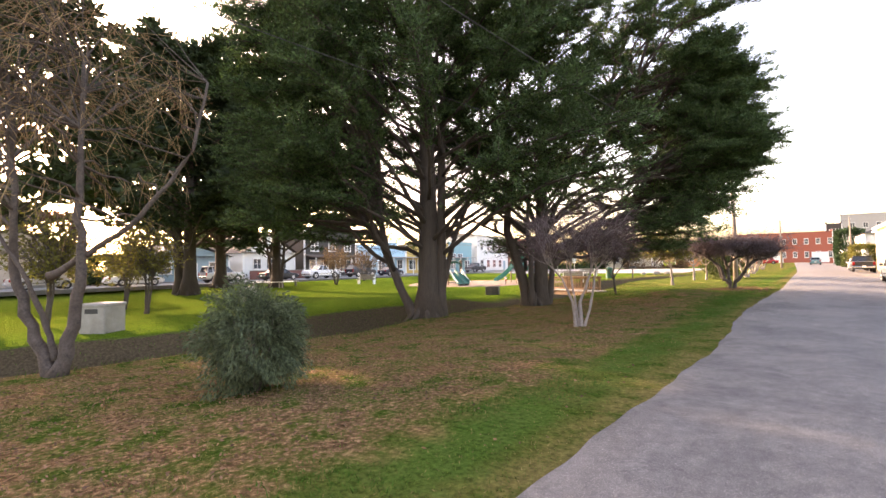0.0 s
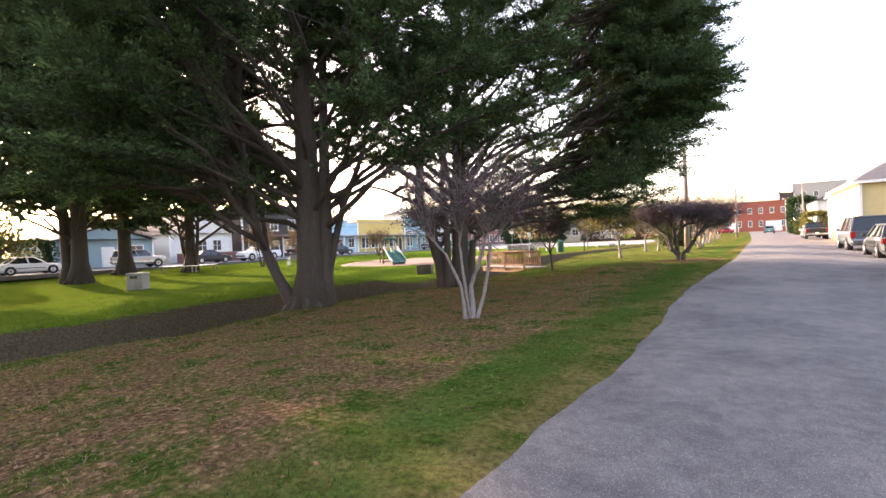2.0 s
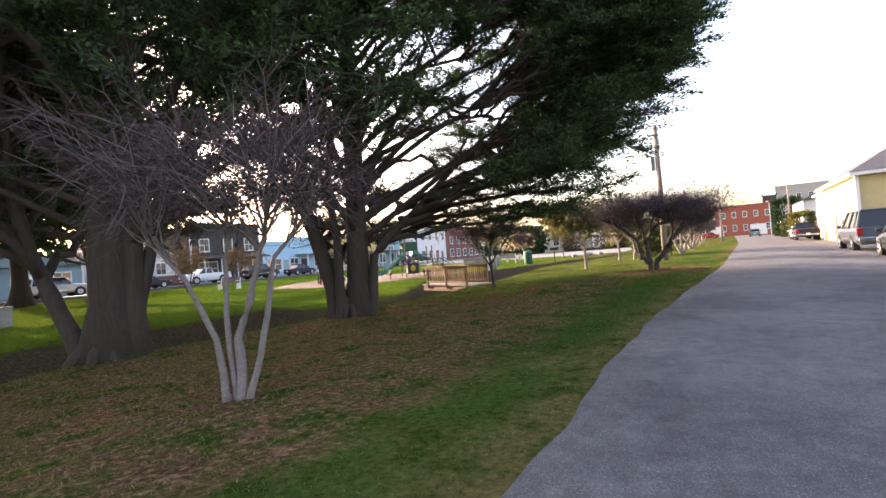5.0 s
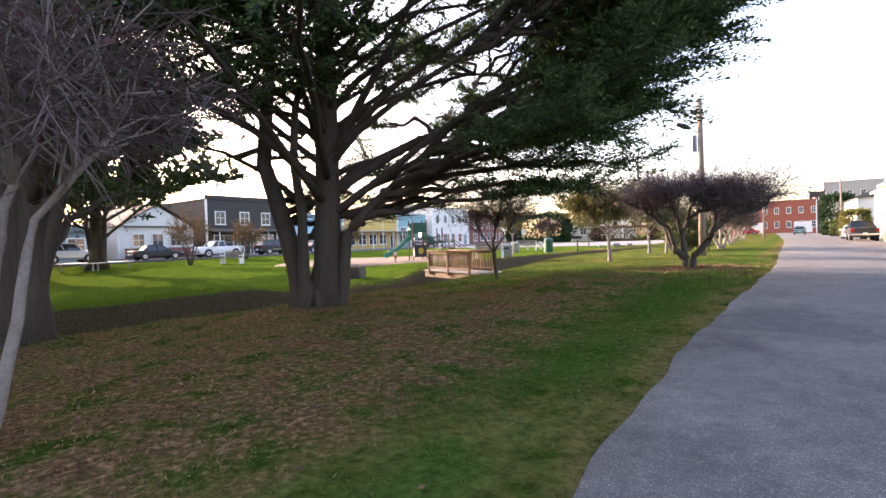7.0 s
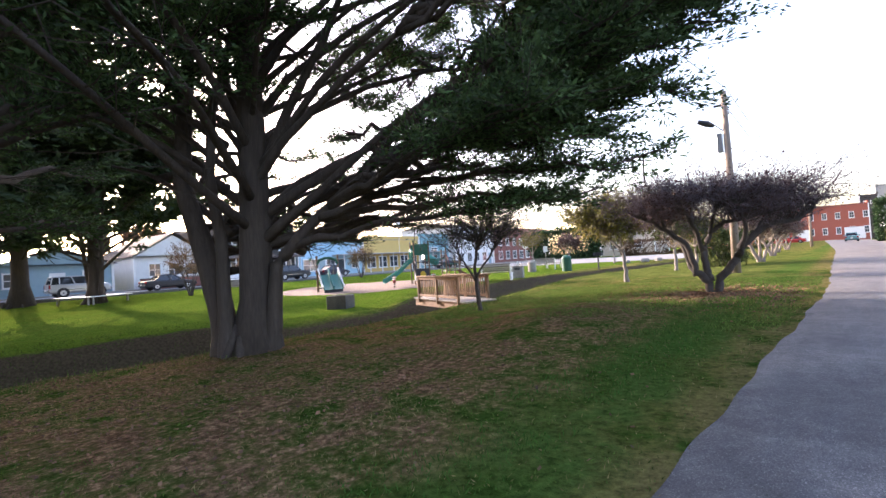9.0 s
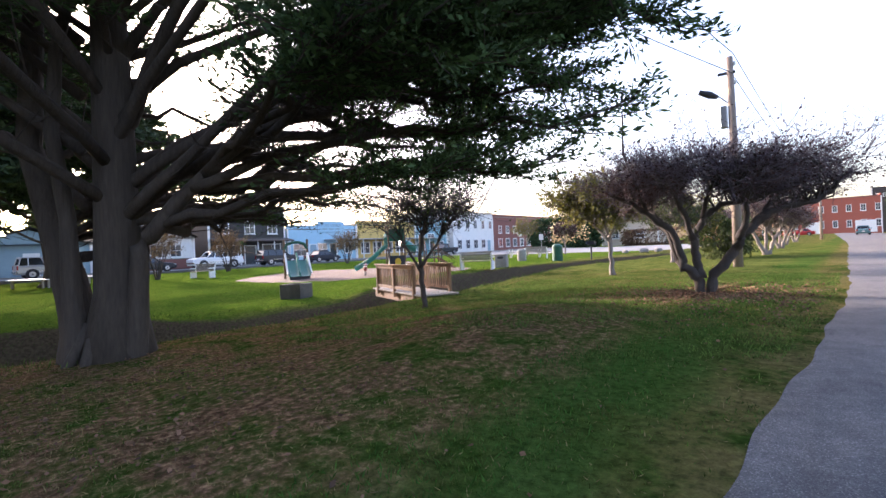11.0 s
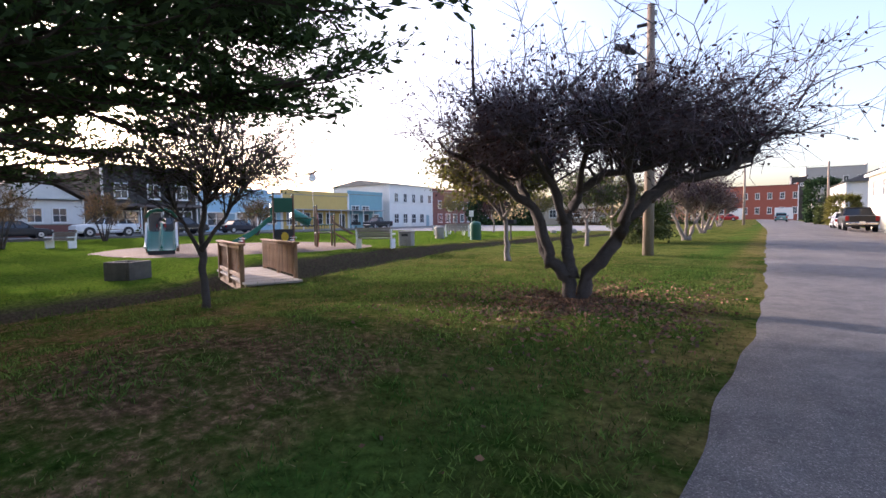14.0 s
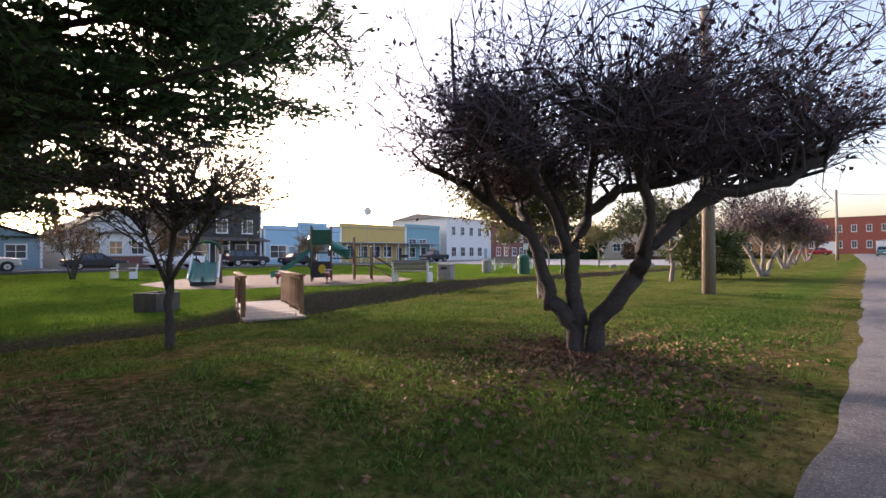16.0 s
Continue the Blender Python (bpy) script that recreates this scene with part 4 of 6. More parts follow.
# leaning birch-like tree with hanging twigs
crown_tree("birch_tree", "leaning twin-stemmed birch with peeling bark and hanging twigs", gb(-12.3, 0.3),
           [([(0.05, 0.0, -0.1), (0.25, 0.15, 1.0), (0.45, 0.25, 2.2), (0.4, 0.2, 3.6), (0.5, 0.25, 6.5)], 0.15, 0.04), ([(-0.1, -0.05, -0.1), (-0.45, -0.3, 1.0), (-0.75, -0.55, 2.2), (-0.6, -0.6, 3.8), (-0.7, -0.7, 6.2)], 0.13, 0.04),
            ([(-0.05, 0, 0.3), (-0.2, -0.15, 1.0), (-0.3, -0.4, 1.9), (-0.9, -0.9, 3.2)], 0.07, 0.03), ([(-0.2, -0.1, 2.0), (0.5, 0.35, 2.5), (1.3, 0.8, 3.0), (1.9, 1.3, 3.9), (2.3, 1.6, 4.6), (2.5, 1.8, 6.0)], 0.07, 0.025)],
           (-0.2, -0.2, 5.7), (3.3, 3.3, 3.0), 120, 9, 101, BARK_BIRCH, TWIG_RUSSET, RUST_LEAF, 1.9, (0.09, 0.03), twig_len=0.75, droop=0.75, base_cut=-0.8)
for i, (x, y) in enumerate(((-24, 3.0), (-27.5, 8.0), (-22, -2.0), (-33, 9))):
    crown_tree("small_tree", "small tree with yellow-green autumn leaves", gb(x, y), [([(0.1 * k - 0.1, 0, -0.1), (0.25 * k - 0.25, 0.1, 1.0), (0.5 * k - 0.5, 0.15, 2.4)], 0.07, 0.03) for k in range(3)],
               (0, 0, 3.1), (1.9, 1.9, 1.9), 110, 9, 120 + i, BARK_DARK, TWIG, YELLOW_LEAF, 4, (0.14, 0.075), twig_len=0.5)


def needle_bush(name, label, x, y, r, h, n, mat, seed, droop=0.7, ln=0.3, wd=0.02, cat="bush"):
    rng = np.random.default_rng(seed)
    t = thing(name, label, cat, Matrix.Translation(gb(x, y)))
    st = MB()
    for k in range(9):
        w = k * 0.7
        st.tube([(0, 0, -0.05), (r * 0.3 * math.cos(w), r * 0.3 * math.sin(w), h * 0.45), (r * 0.6 * math.cos(w), r * 0.6 * math.sin(w), h * 0.75)], [0.03, 0.02, 0.008], 5)
    tagged(part("stem_cluster", st, BARK_DARK, t), kind="stuff")
    u = rng.normal(size=(n, 3))
    u /= np.linalg.norm(u, axis=1, keepdims=True)
    rad = rng.uniform(0.4, 1.0, (n, 1)) ** 0.5 * (1 + 0.3 * np.sin(u[:, :1] * 5 + 2 * u[:, 1:2]) * np.cos(u[:, 2:] * 4) + 0.24 * np.sin(u[:, :1] * 13) * np.sin(u[:, 1:2] * 11 + u[:, 2:] * 9))
    c = u * rad * np.array([r, r, h * 0.5]) + np.array([0, 0, h * 0.52])
    c[:, 2] = np.maximum(c[:, 2], 0.05)
    d = u * 0.6 + rng.normal(0, 0.35, (n, 3)) + np.array([0, 0, -droop])
    tagged(part("foliage", quads_mesh("foliage", leaf_quads(c, d, ln, wd, rng), mat), mat, t), kind="stuff")
    return t


needle_bush("weeping_bush", "rounded grey-green weeping bush on the leaf-strewn verge", -7.1, 1.5, 0.78, 1.6, 24000, BUSH_LEAF, 7, 0.45, 0.085, 0.02)
needle_bush("evergreen_bush", "rounded dark evergreen bush behind the plum tree", -4.6, 40.5, 1.2, 1.9, 6000, GREEN_LEAF, 8, 0.1, 0.16, 0.06)


# ---- footbridge ----
def footbridge():
    ang = math.degrees(math.atan2(1.55, -3.5))
    m = pose(-11.35, 26.45, 0, 0, 0, ang)
    z = max(hz(-9.6, 25.7), hz(-13.2, 27.3)) + 0.02
    m = Matrix.Translation((0, 0, z)) @ m
    t = thing("footbridge", "small timber footbridge with baluster railings over the ditch", "footbridge", m)
    L, Wd = 4.1, 1.12
    plank = MB().box(0, 0, 0, 0.137, Wd + 0.1, 0.045, ch=0.006).mesh("deck_plank", WOOD_DECK)
    for i in range(29):
        o = part("deck_plank", plank, None, t)
        o.location = (-L / 2 + 0.07 + i * 0.1415, 0, 0.02)
    for s in (-1, 1):
        part("beam", MB().box(0, s * Wd * 0.42, -0.14, L, 0.12, 0.25, ch=0.01), WOOD_RAIL, t)
        y = s * (Wd / 2 + 0.03)
        for k in range(3):
            part("post", MB().box((k - 1) * (L / 2 - 0.5), y, 0.36, 0.09, 0.09, 0.98, ch=0.008), WOOD_RAIL, t)
        part("top_rail", MB().box(0, y, 0.875, L - 0.75, 0.15, 0.045, ch=0.008), WOOD_RAIL, t)
        part("bottom_rail", MB().box(0, y, 0.16, L - 0.85, 0.05, 0.09, ch=0.006), WOOD_RAIL, t)
        part("upper_rail", MB().box(0, y, 0.80, L - 0.85, 0.04, 0.09, ch=0.006), WOOD_RAIL, t)
        bal = MB().box(0, 0, 0, 0.04, 0.035, 0.66, ch=0.004).mesh("baluster", WOOD_RAIL)
        for k in range(21):
            o = part("baluster", bal, None, t)
            o.location = (-L / 2 + 0.56 + k * 0.149, y - s * 0.045, 0.47)


footbridge()


# ---- street furniture and play equipment ----
def planter_box(x, y, w, h, rz, label, mat):
    t = thing("planter_box", label, "planter", pose(x, y, hz(x, y) - 0.05, 0, 0, rz))
    for k in range(4):
        a = math.radians(90 * k)
        part("side_panel", MB().box((w / 2 - 0.05) * math.cos(a), (w / 2 - 0.05) * math.sin(a), h / 2, 0.1, w - (0.2 if k % 2 else 0.0), h, rz=90 * k, ch=0.015), mat, t)
    part("soil", MB().box(0, 0, h * 0.4, w - 0.2, w - 0.2, h * 0.75), LITTER, t)


planter_box(-17.1, 26.0, 0.9, 0.62, 24, "low square dark weathered planter with soil inside", PLANTER)


def litter_block(x, y, w, h, rz, label):
    t = thing("litter_bin", label, "litter bin", pose(x, y, hz(x, y), 0, 0, rz))
    part("body", MB().box(0, 0, h * 0.45, w, w, h * 0.94, ch=0.03), CONCRETE, t)
    part("lid", MB().box(0, 0, h * 0.95, w * 1.06, w * 1.06, h * 0.12, ch=0.03), CONCRETE, t)
    part("opening", MB().box(0, -w * 0.505, h * 0.75, w * 0.5, 0.012, h * 0.16), DARK_STEEL, t)


litter_block(-29.8, 15.2, 0.85, 0.95, 35, "square grey concrete litter bin on the lawn")
litter_block(-19.4, 3.4, 0.95, 1.0, 30, "pale square concrete litter bin near the ditch")
litter_block(-14.5, 37.0, 0.62, 0.72, 20, "square concrete litter bin beside the park bench")


def park_bench(x, y, rz, label, w=1.6):
    t = thing("park_bench", label, "bench", pose(x, y, hz(x, y) + 0.0, 0, 0, rz), group="park benches")
    for s in (-1, 1):
        e = part("end_frame", MB().box(s * w / 2, 0.02, 0.2, 0.09, 0.5, 0.42, ch=0.02).box(s * w / 2, 0.24, 0.6, 0.08, 0.1, 0.5, rx=-12, ch=0.02).box(s * w / 2, -0.02, 0.62, 0.08, 0.5, 0.07, ch=0.02), WHITE_PAINT, t, "cast concrete end frame")
    for k in range(4):
        part("seat_slat", MB().box(0, -0.19 + 0.12 * k, 0.44, w + 0.05, 0.1, 0.035, ch=0.006), WOOD_BENCH, t)
    for k in range(4):
        part("back_slat", MB().box(0, 0.225 + 0.025 * k, 0.54 + 0.11 * k, w + 0.05, 0.03, 0.09, rx=-12, ch=0.006), WOOD_BENCH, t)


park_bench(-14.7, 35.0, 200, "weathered slatted park bench with pale end frames")
park_bench(-33.2, 29.6, 20, "slatted park bench facing the street")
park_bench(-18.0, 47.5, 205, "slatted park bench far across the lawn")


def tree_bench(x, y):
    t = thing("tree_bench", "square pale wooden bench built round a cypress trunk", "bench", pose(x, y, hz(x, y) + 0.0, 0, 0, 25))
    R = 1.5
    for k in range(4):
        a = math.radians(90 * k)
        for j in range(4):
            r = R - 0.06 - 0.14 * j
            part("seat_slat", MB().box(r * math.cos(a), r * math.sin(a), 0.46, 0.125, 2 * r + (0.1 if k % 2 else -0.03), 0.04, rz=90 * k, ch=0.006), WHITE_PAINT, t)
        for s in (-1, 1):
            part("leg", MB().box((R - 0.12) * math.cos(a) - s * (R - 0.3) * math.sin(a), (R - 0.12) * math.sin(a) + s * (R - 0.3) * math.cos(a), 0.2, 0.09, 0.09, 0.48, ch=0.008), WOOD_BENCH, t)


tree_bench(cC[0], cC[1])


def slide_chute(mb, top, bottom, w, wave=0.0, n=14):
    """Open trough from top to bottom."""
    rings = []
    a, b = Vector(top), Vector(bottom)
    d = (b - a)
    side = Vector((d.y, -d.x, 0)).normalized() * w / 2
    for i in range(n + 1):
        t = i / n
        z = a.z + (b.z - a.z) * (1 - (1 - t) ** 1.25) + wave * math.sin(t * 9.4) * (1 - t)
        p = Vector((a.x + d.x * t, a.y + d.y * t, z))
        ring = []
        for u, h in ((-1.0, 0.26), (-0.95, 0.05), (-0.6, 0.0), (0.6, 0.0), (0.95, 0.05), (1.0, 0.26), (1.1, 0.26), (1.05, -0.02), (-1.05, -0.02), (-1.1, 0.26)):
            ring.append(tuple(p + side * u + Vector((0, 0, h))))
        rings.append(ring)
    return mb.loft(rings)


def double_slide(x, y, rz):
    t = thing("double_slide", "small green twin-lane plastic slide with a dark arch", "slide", pose(x, y, hz(x, y) + 0.03, 0, 0, rz))
    for s in (-0.27, 0.27):
        part("chute", slide_chute(MB(), (s, 0.5, 1.0), (s, -0.95, 0.18), 0.5), GREEN_PLASTIC, t, smooth=False)
    for s in (-0.58, 0, 0.58):
        part("side_rail", MB().tube([(s, 0.55, 1.35), (s, 0.1, 1.05), (s, -0.6, 0.5), (s, -1.0, 0.32)], 0.05, 8), WHITE_PAINT if s else GREEN_PLASTIC, t)
    for s in (-0.6, 0.6):
        part("post", MB().cyl(s, 0.62, -0.05, 2.1, 0.06, sides=12), WOOD_PLAY, t)
    part("arch_panel", MB().tube([(-0.6, 0.62, 1.6), (-0.46, 0.62, 1.85), (-0.16, 0.62, 1.95), (0.16, 0.62, 1.95), (0.46, 0.62, 1.85), (0.6, 0.62, 1.6)], 0.08, 10), GREEN_PAINT, t)
    part("platform", MB().box(0, 0.9, 0.95, 1.1, 0.9, 0.08, ch=0.01), DARK_STEEL, t)
    for k in range(4):
        part("rung", MB().tube([(-0.5, 1.45 + 0.0 * k, 0.2 + 0.22 * k), (0.5, 1.45, 0.2 + 0.22 * k)], 0.025, 8), DARK_STEEL, t)
    for s in (-0.5, 0.5):
        part("ladder_rail", MB().tube([(s, 1.5, 0.0), (s, 1.4, 1.5)], 0.03, 8), DARK_STEEL, t)
    part("foot", MB().box(0, -0.9, 0.08, 1.0, 0.1, 0.2, ch=0.01), DARK_STEEL, t)


double_slide(-22.6, 29.8, 62)


def play_tower(x, y, rz):
    t = thing("playground_tower", "timber play tower with a wavy green slide and ramps", "play structure", pose(x, y, hz(x, y) + 0.03, 0, 0, rz) @ Matrix.Diagonal((0.66, 0.8, 0.84, 1)))
    posts = [(-0.65, -0.65), (0.65, -0.65), (0.65, 0.65), (-0.65, 0.65), (2.2, -0.65), (2.2, 0.65), (3.4, -0.65), (3.4, 0.65)]
    for i, (a, b) in enumerate(posts):
        h = 2.9 if i < 4 else (2.3 if i < 6 else 1.8)
        p = part("post", MB().cyl(a, b, -0.05, h, 0.065, sides=12), WOOD_PLAY, t)
        part("cap", MB().cyl(a, b, h, h + 0.05, 0.075, 0.04, 12), GREEN_PAINT, p)
    for a, z in ((0.0, 1.5), (1.42, 1.2), (2.8, 0.8)):
        part("deck", MB().box(a, 0, z, 1.3, 1.35, 0.07, ch=0.01), DARK_STEEL, t)
    part("slide", slide_chute(MB(), (-0.75, 0, 1.55), (-3.3, -0.25, 0.22), 0.62, 0.05, 22), GREEN_PLASTIC, t)
    part("slide_hood", MB().tube([(-0.75, -0.4, 1.6), (-0.78, -0.36, 2.2), (-0.8, 0, 2.38), (-0.78, 0.36, 2.2), (-0.75, 0.4, 1.6)], 0.1, 10), GREEN_PLASTIC, t)
    for a, b, rzz in ((0, -0.68, 0), (0, 0.68, 0), (0.68, 0.0, 90)):
        part("roof_panel", MB().box(a, b, 2.35, 1.2, 0.04, 0.75, rz=rzz, ch=0.01), GREEN_PAINT, t)
    part("lower_panel", MB().box(0, -0.68, 0.62, 1.2, 0.05, 0.85, ch=0.01), DARK_STEEL, t)
    part("disc", MB().tube([(0.05, -0.75, 0.65), (0.05, -0.70, 0.65)], 0.24, 24), YELLOW_PAINT, t, "round yellow disc")
    part("maze_panel", MB().box(-0.66, -0.95, 0.9, 0.05, 0.5, 1.3, ch=0.01), DARK_STEEL, t)
    for a, z, ln in ((1.42, 1.65, 1.4), (2.8, 1.25, 1.1)):
        for b in (-0.65, 0.65):
            part("guard_rail", MB().tube([(a - ln / 2, b, z), (a + ln / 2, b, z)], 0.03, 8), GREEN_PAINT, t)
            for k in range(6):
                part("guard_bar", MB().tube([(a - ln / 2 + (k + 0.5) * ln / 6, b, z - 0.42), (a - ln / 2 + (k + 0.5) * ln / 6, b, z)], 0.012, 6), GREEN_PAINT, t)
    part("ramp", MB().box(4.15, 0, 0.45, 1.6, 1.1, 0.06, ry=27, ch=0.01), WOOD_PLAY, t)
    for b in (-0.5, 0.5):
        part("ramp_rail", MB().tube([(3.4, b, 1.4), (4.9, b, 0.65)], 0.035, 8), WOOD_PLAY, t)
    part("arch_rail", MB().tube([(2.25, -0.72, 0.1), (2.25, -1.4, 0.9), (2.25, -1.0, 1.6), (2.25, -0.68, 1.9)], 0.03, 8), RED_PLASTIC, t)
    part("tunnel", MB().tube([(0.6, 0.9, 1.95), (1.2, 1.0, 1.7), (1.9, 1.0, 1.35)], 0.3, 14), GREEN_PLASTIC, t)


play_tower(-18.9, 33.4, 53)


def spring_rider(x, y):
    t = thing("spring_rider", "small red spring rider on the bark chips", "spring rider", pose(x, y, hz(x, y) + 0.04, 0, 0, 130) @ Matrix.Diagonal((0.7, 0.7, 0.8, 1)))
    pts = [(0.08 * math.cos(k * 0.9), 0.08 * math.sin(k * 0.9), 0.012 * k) for k in range(34)]
    part("spring", MB().tube(pts, 0.014, 6), DARK_STEEL, t)
    part("body", MB().tube([(-0.35, 0, 0.5), (0, 0, 0.44), (0.3, 0, 0.52), (0.42, 0, 0.78)], [0.06, 0.14, 0.12, 0.07], 10), RED_PLASTIC, t, smooth=True)
    part("seat", MB().box(-0.1, 0, 0.6, 0.3, 0.22, 0.05, ch=0.02), WHITE_PAINT, t)
    part("handle", MB().tube([(0.3, -0.2, 0.72), (0.3, 0.2, 0.72)], 0.02, 8), WHITE_PAINT, t)


spring_rider(-17.1, 32.4)
spring_rider(-18.9, 31.2)


def picnic_table(x, y, rz):
    t = thing("picnic_table", "weathered timber picnic table with fixed benches", "picnic table", pose(x, y, hz(x, y), 0, 0, rz))
    for k in range(5):
        part("top_plank", MB().box(0, -0.3 + 0.15 * k, 0.75, 1.8, 0.14, 0.04, ch=0.006), WOOD_BENCH, t)
    for s in (-1, 1):
        for k in range(2):
            part("seat_plank", MB().box(0, s * (0.62 + 0.15 * k), 0.45, 1.8, 0.14, 0.04, ch=0.006), WOOD_BENCH, t)
        part("end_frame", MB().box(s * 0.62, 0, 0.42, 0.09, 1.5, 0.09, ch=0.01).box(s * 0.62, -0.35, 0.36, 0.09, 0.09, 0.78, rx=22, ch=0.01).box(s * 0.62, 0.35, 0.36, 0.09, 0.09, 0.78, rx=-22, ch=0.01), WHITE_PAINT, t)


picnic_table(-18.6, 50.5, 15)
picnic_table(-22.5, 52.5, 15)


def barrel_bin(x, y, mat, label, h=0.95, r=0.3):
    t = thing("litter_barrel", label, "litter bin", pose(x, y, hz(x, y)))
    b = part("drum", MB().cyl(0, 0, 0.0, h * 0.85, r, sides=20), mat, t, smooth=False)
    for z in (0.28, 0.56):
        part("hoop", MB().cyl(0, 0, h * z - 0.015, h * z + 0.015, r + 0.012, sides=20), mat, b)
    part("lid", MB().tube([(0, 0, h * 0.85), (0, 0, h * 0.97), (0, 0, h * 1.05)], [r * 1.06, r * 0.85, r * 0.3], 20), mat, t)


barrel_bin(-14.4, 43.6, GREEN_PAINT, "green steel litter barrel on the lawn", 1.05, 0.33)
barrel_bin(-17.6, 44.6, CONCRETE, "short grey concrete litter drum on the lawn", 0.8, 0.3)


def grill(x, y):
    t = thing("park_grill", "dark steel park grill on a post", "grill", pose(x, y, hz(x, y)))
    part("post", MB().cyl(0, 0, -0.1, 0.85, 0.05), DARK_STEEL, t)
    part("firebox", MB().box(0, 0, 0.95, 0.55, 0.4, 0.04).box(-0.26, 0, 1.05, 0.03, 0.4, 0.2).box(0.26, 0, 1.05, 0.03, 0.4, 0.2).box(0, 0.19, 1.05, 0.55, 0.03, 0.2), DARK_STEEL, t)


grill(-24.8, 44.5)
grill(-12.4, 44.2)
for x, y, s in ((-13.2, 58.0, 0.7), (-12.2, 58.6, 0.6), (-14.6, 57.4, 0.5)):
    rk = MB().box(0, 0, 0.28, 1.0, 0.8, 0.62, rz=x * 40, ch=0.16)
    o = part("boulder", rk, CONCRETE)
    o.matrix_world = pose(x, y, hz(x, y) - 0.06) @ Matrix.Scale(s, 4)
    tagged(o, "pale rough boulder at the edge of the car park", "boulder")


def utility_pole(x, y, h, label, lamp=True):
    t = thing("utility_pole", label, "utility pole", pose(x, y, hz(x, y)), group="utility poles")
    part("shaft", MB().tube([(0, 0, -0.2), (0.03, 0, h * 0.5), (0.0, 0, h)], [0.15, 0.125, 0.095], 14), WOOD_POLE, t, smooth=True)
    if lamp:
        part("lamp_arm", MB().tube([(0, 0, h - 1.55), (-0.3, -0.12, h - 1.25), (-0.4, -0.16, h - 1.22)], 0.025, 8), STEEL, t)
        l = part("lamp_head", MB().tube([(-0.35, -0.14, h - 1.25), (-0.55, -0.22, h - 1.15), (-0.85, -0.34, h - 1.02)], [0.06, 0.12, 0.08], 10), DARK_STEEL, t)
        part("junction_box", MB().box(-0.22, 0, h - 1.9, 0.2, 0.25, 0.7, ch=0.02), STEEL, t)
        part("bracket", MB().box(-0.1, 0, h - 0.5, 0.5, 0.08, 0.08, ch=0.01), DARK_STEEL, t)
    for z in (h - 0.3, h - 0.9):
        part("insulator", MB().cyl(0.13, 0, z, z + 0.12, 0.04, sides=8), WHITE_PAINT, t)


utility_pole(-3.1, 33.0, 6.75, "weathered timber utility pole with a street lamp head")
utility_pole(-1.4, 82.0, 7.0, "pale utility pole farther along the road", False)
utility_pole(7.4, 96.0, 8.0, "slim pole beside the far houses", False)


def wire(a, b, sag, label):
    a, b = Vector(a), Vector(b)
    pts = [tuple(a.lerp(b, k / 20) - Vector((0, 0, sag * 4 * (k / 20) * (1 - k / 20)))) for k in range(21)]
    tagged(part("overhead_wire", MB().tube(pts, 0.014, 5), DARK_STEEL), label, "wire", "overhead wires")


zt = hz(-3.1, 33.0) - 0.1
wire((-3.0, 33.0, zt + 6.95), (-9.5, -20, zt + 9.4), 0.7, "black overhead cable from the pole towards the park")
wire((-3.0, 33.0, zt + 6.3), (-14.5, -10, zt + 9.0), 0.7, "thin overhead wire from the pole over the park")
wire((-3.0, 33.0, zt + 6.95), (-1.4, 82, zt + 6.9), 0.6, "overhead cable along the road between poles")
wire((-3.0, 33.0, zt + 6.2), (-1.4, 82, zt + 6.2), 0.6, "lower overhead cable along the road between poles")
wire((-1.4, 82, zt + 6.9), (7.4, 96, zt + 7.6), 0.2, "overhead cable crossing the road")


def street_sign(x, y, h, shape, rz):
    t = thing("street_sign", "round road sign on a thin steel post" if shape == "disc" else "small rectangular road sign on a post", "sign", pose(x, y, hz(x, y), 0, 0, rz))
    part("post", MB().cyl(0, 0, -0.1, h, 0.03, sides=8), STEEL, t)
    if shape == "disc":
        part("plate", MB().tube([(0, -0.04, h - 0.05), (0, -0.055, h - 0.05)], 0.36, 20), WHITE_PAINT, t)
        part("backing", MB().tube([(0, -0.03, h - 0.05), (0, -0.04, h - 0.05)], 0.42, 20), RED_PLASTIC, t)
    else:
        part("plate", MB().box(0, -0.04, h - 0.2, 0.45, 0.02, 0.6, ch=0.004), WHITE_PAINT, t)


street_sign(-41.5, 55.5, 6.0, "disc", 60)
street_sign(-27, 61, 2.4, "disc", 20)
street_sign(-24.5, 61, 2.0, "plate", 20)


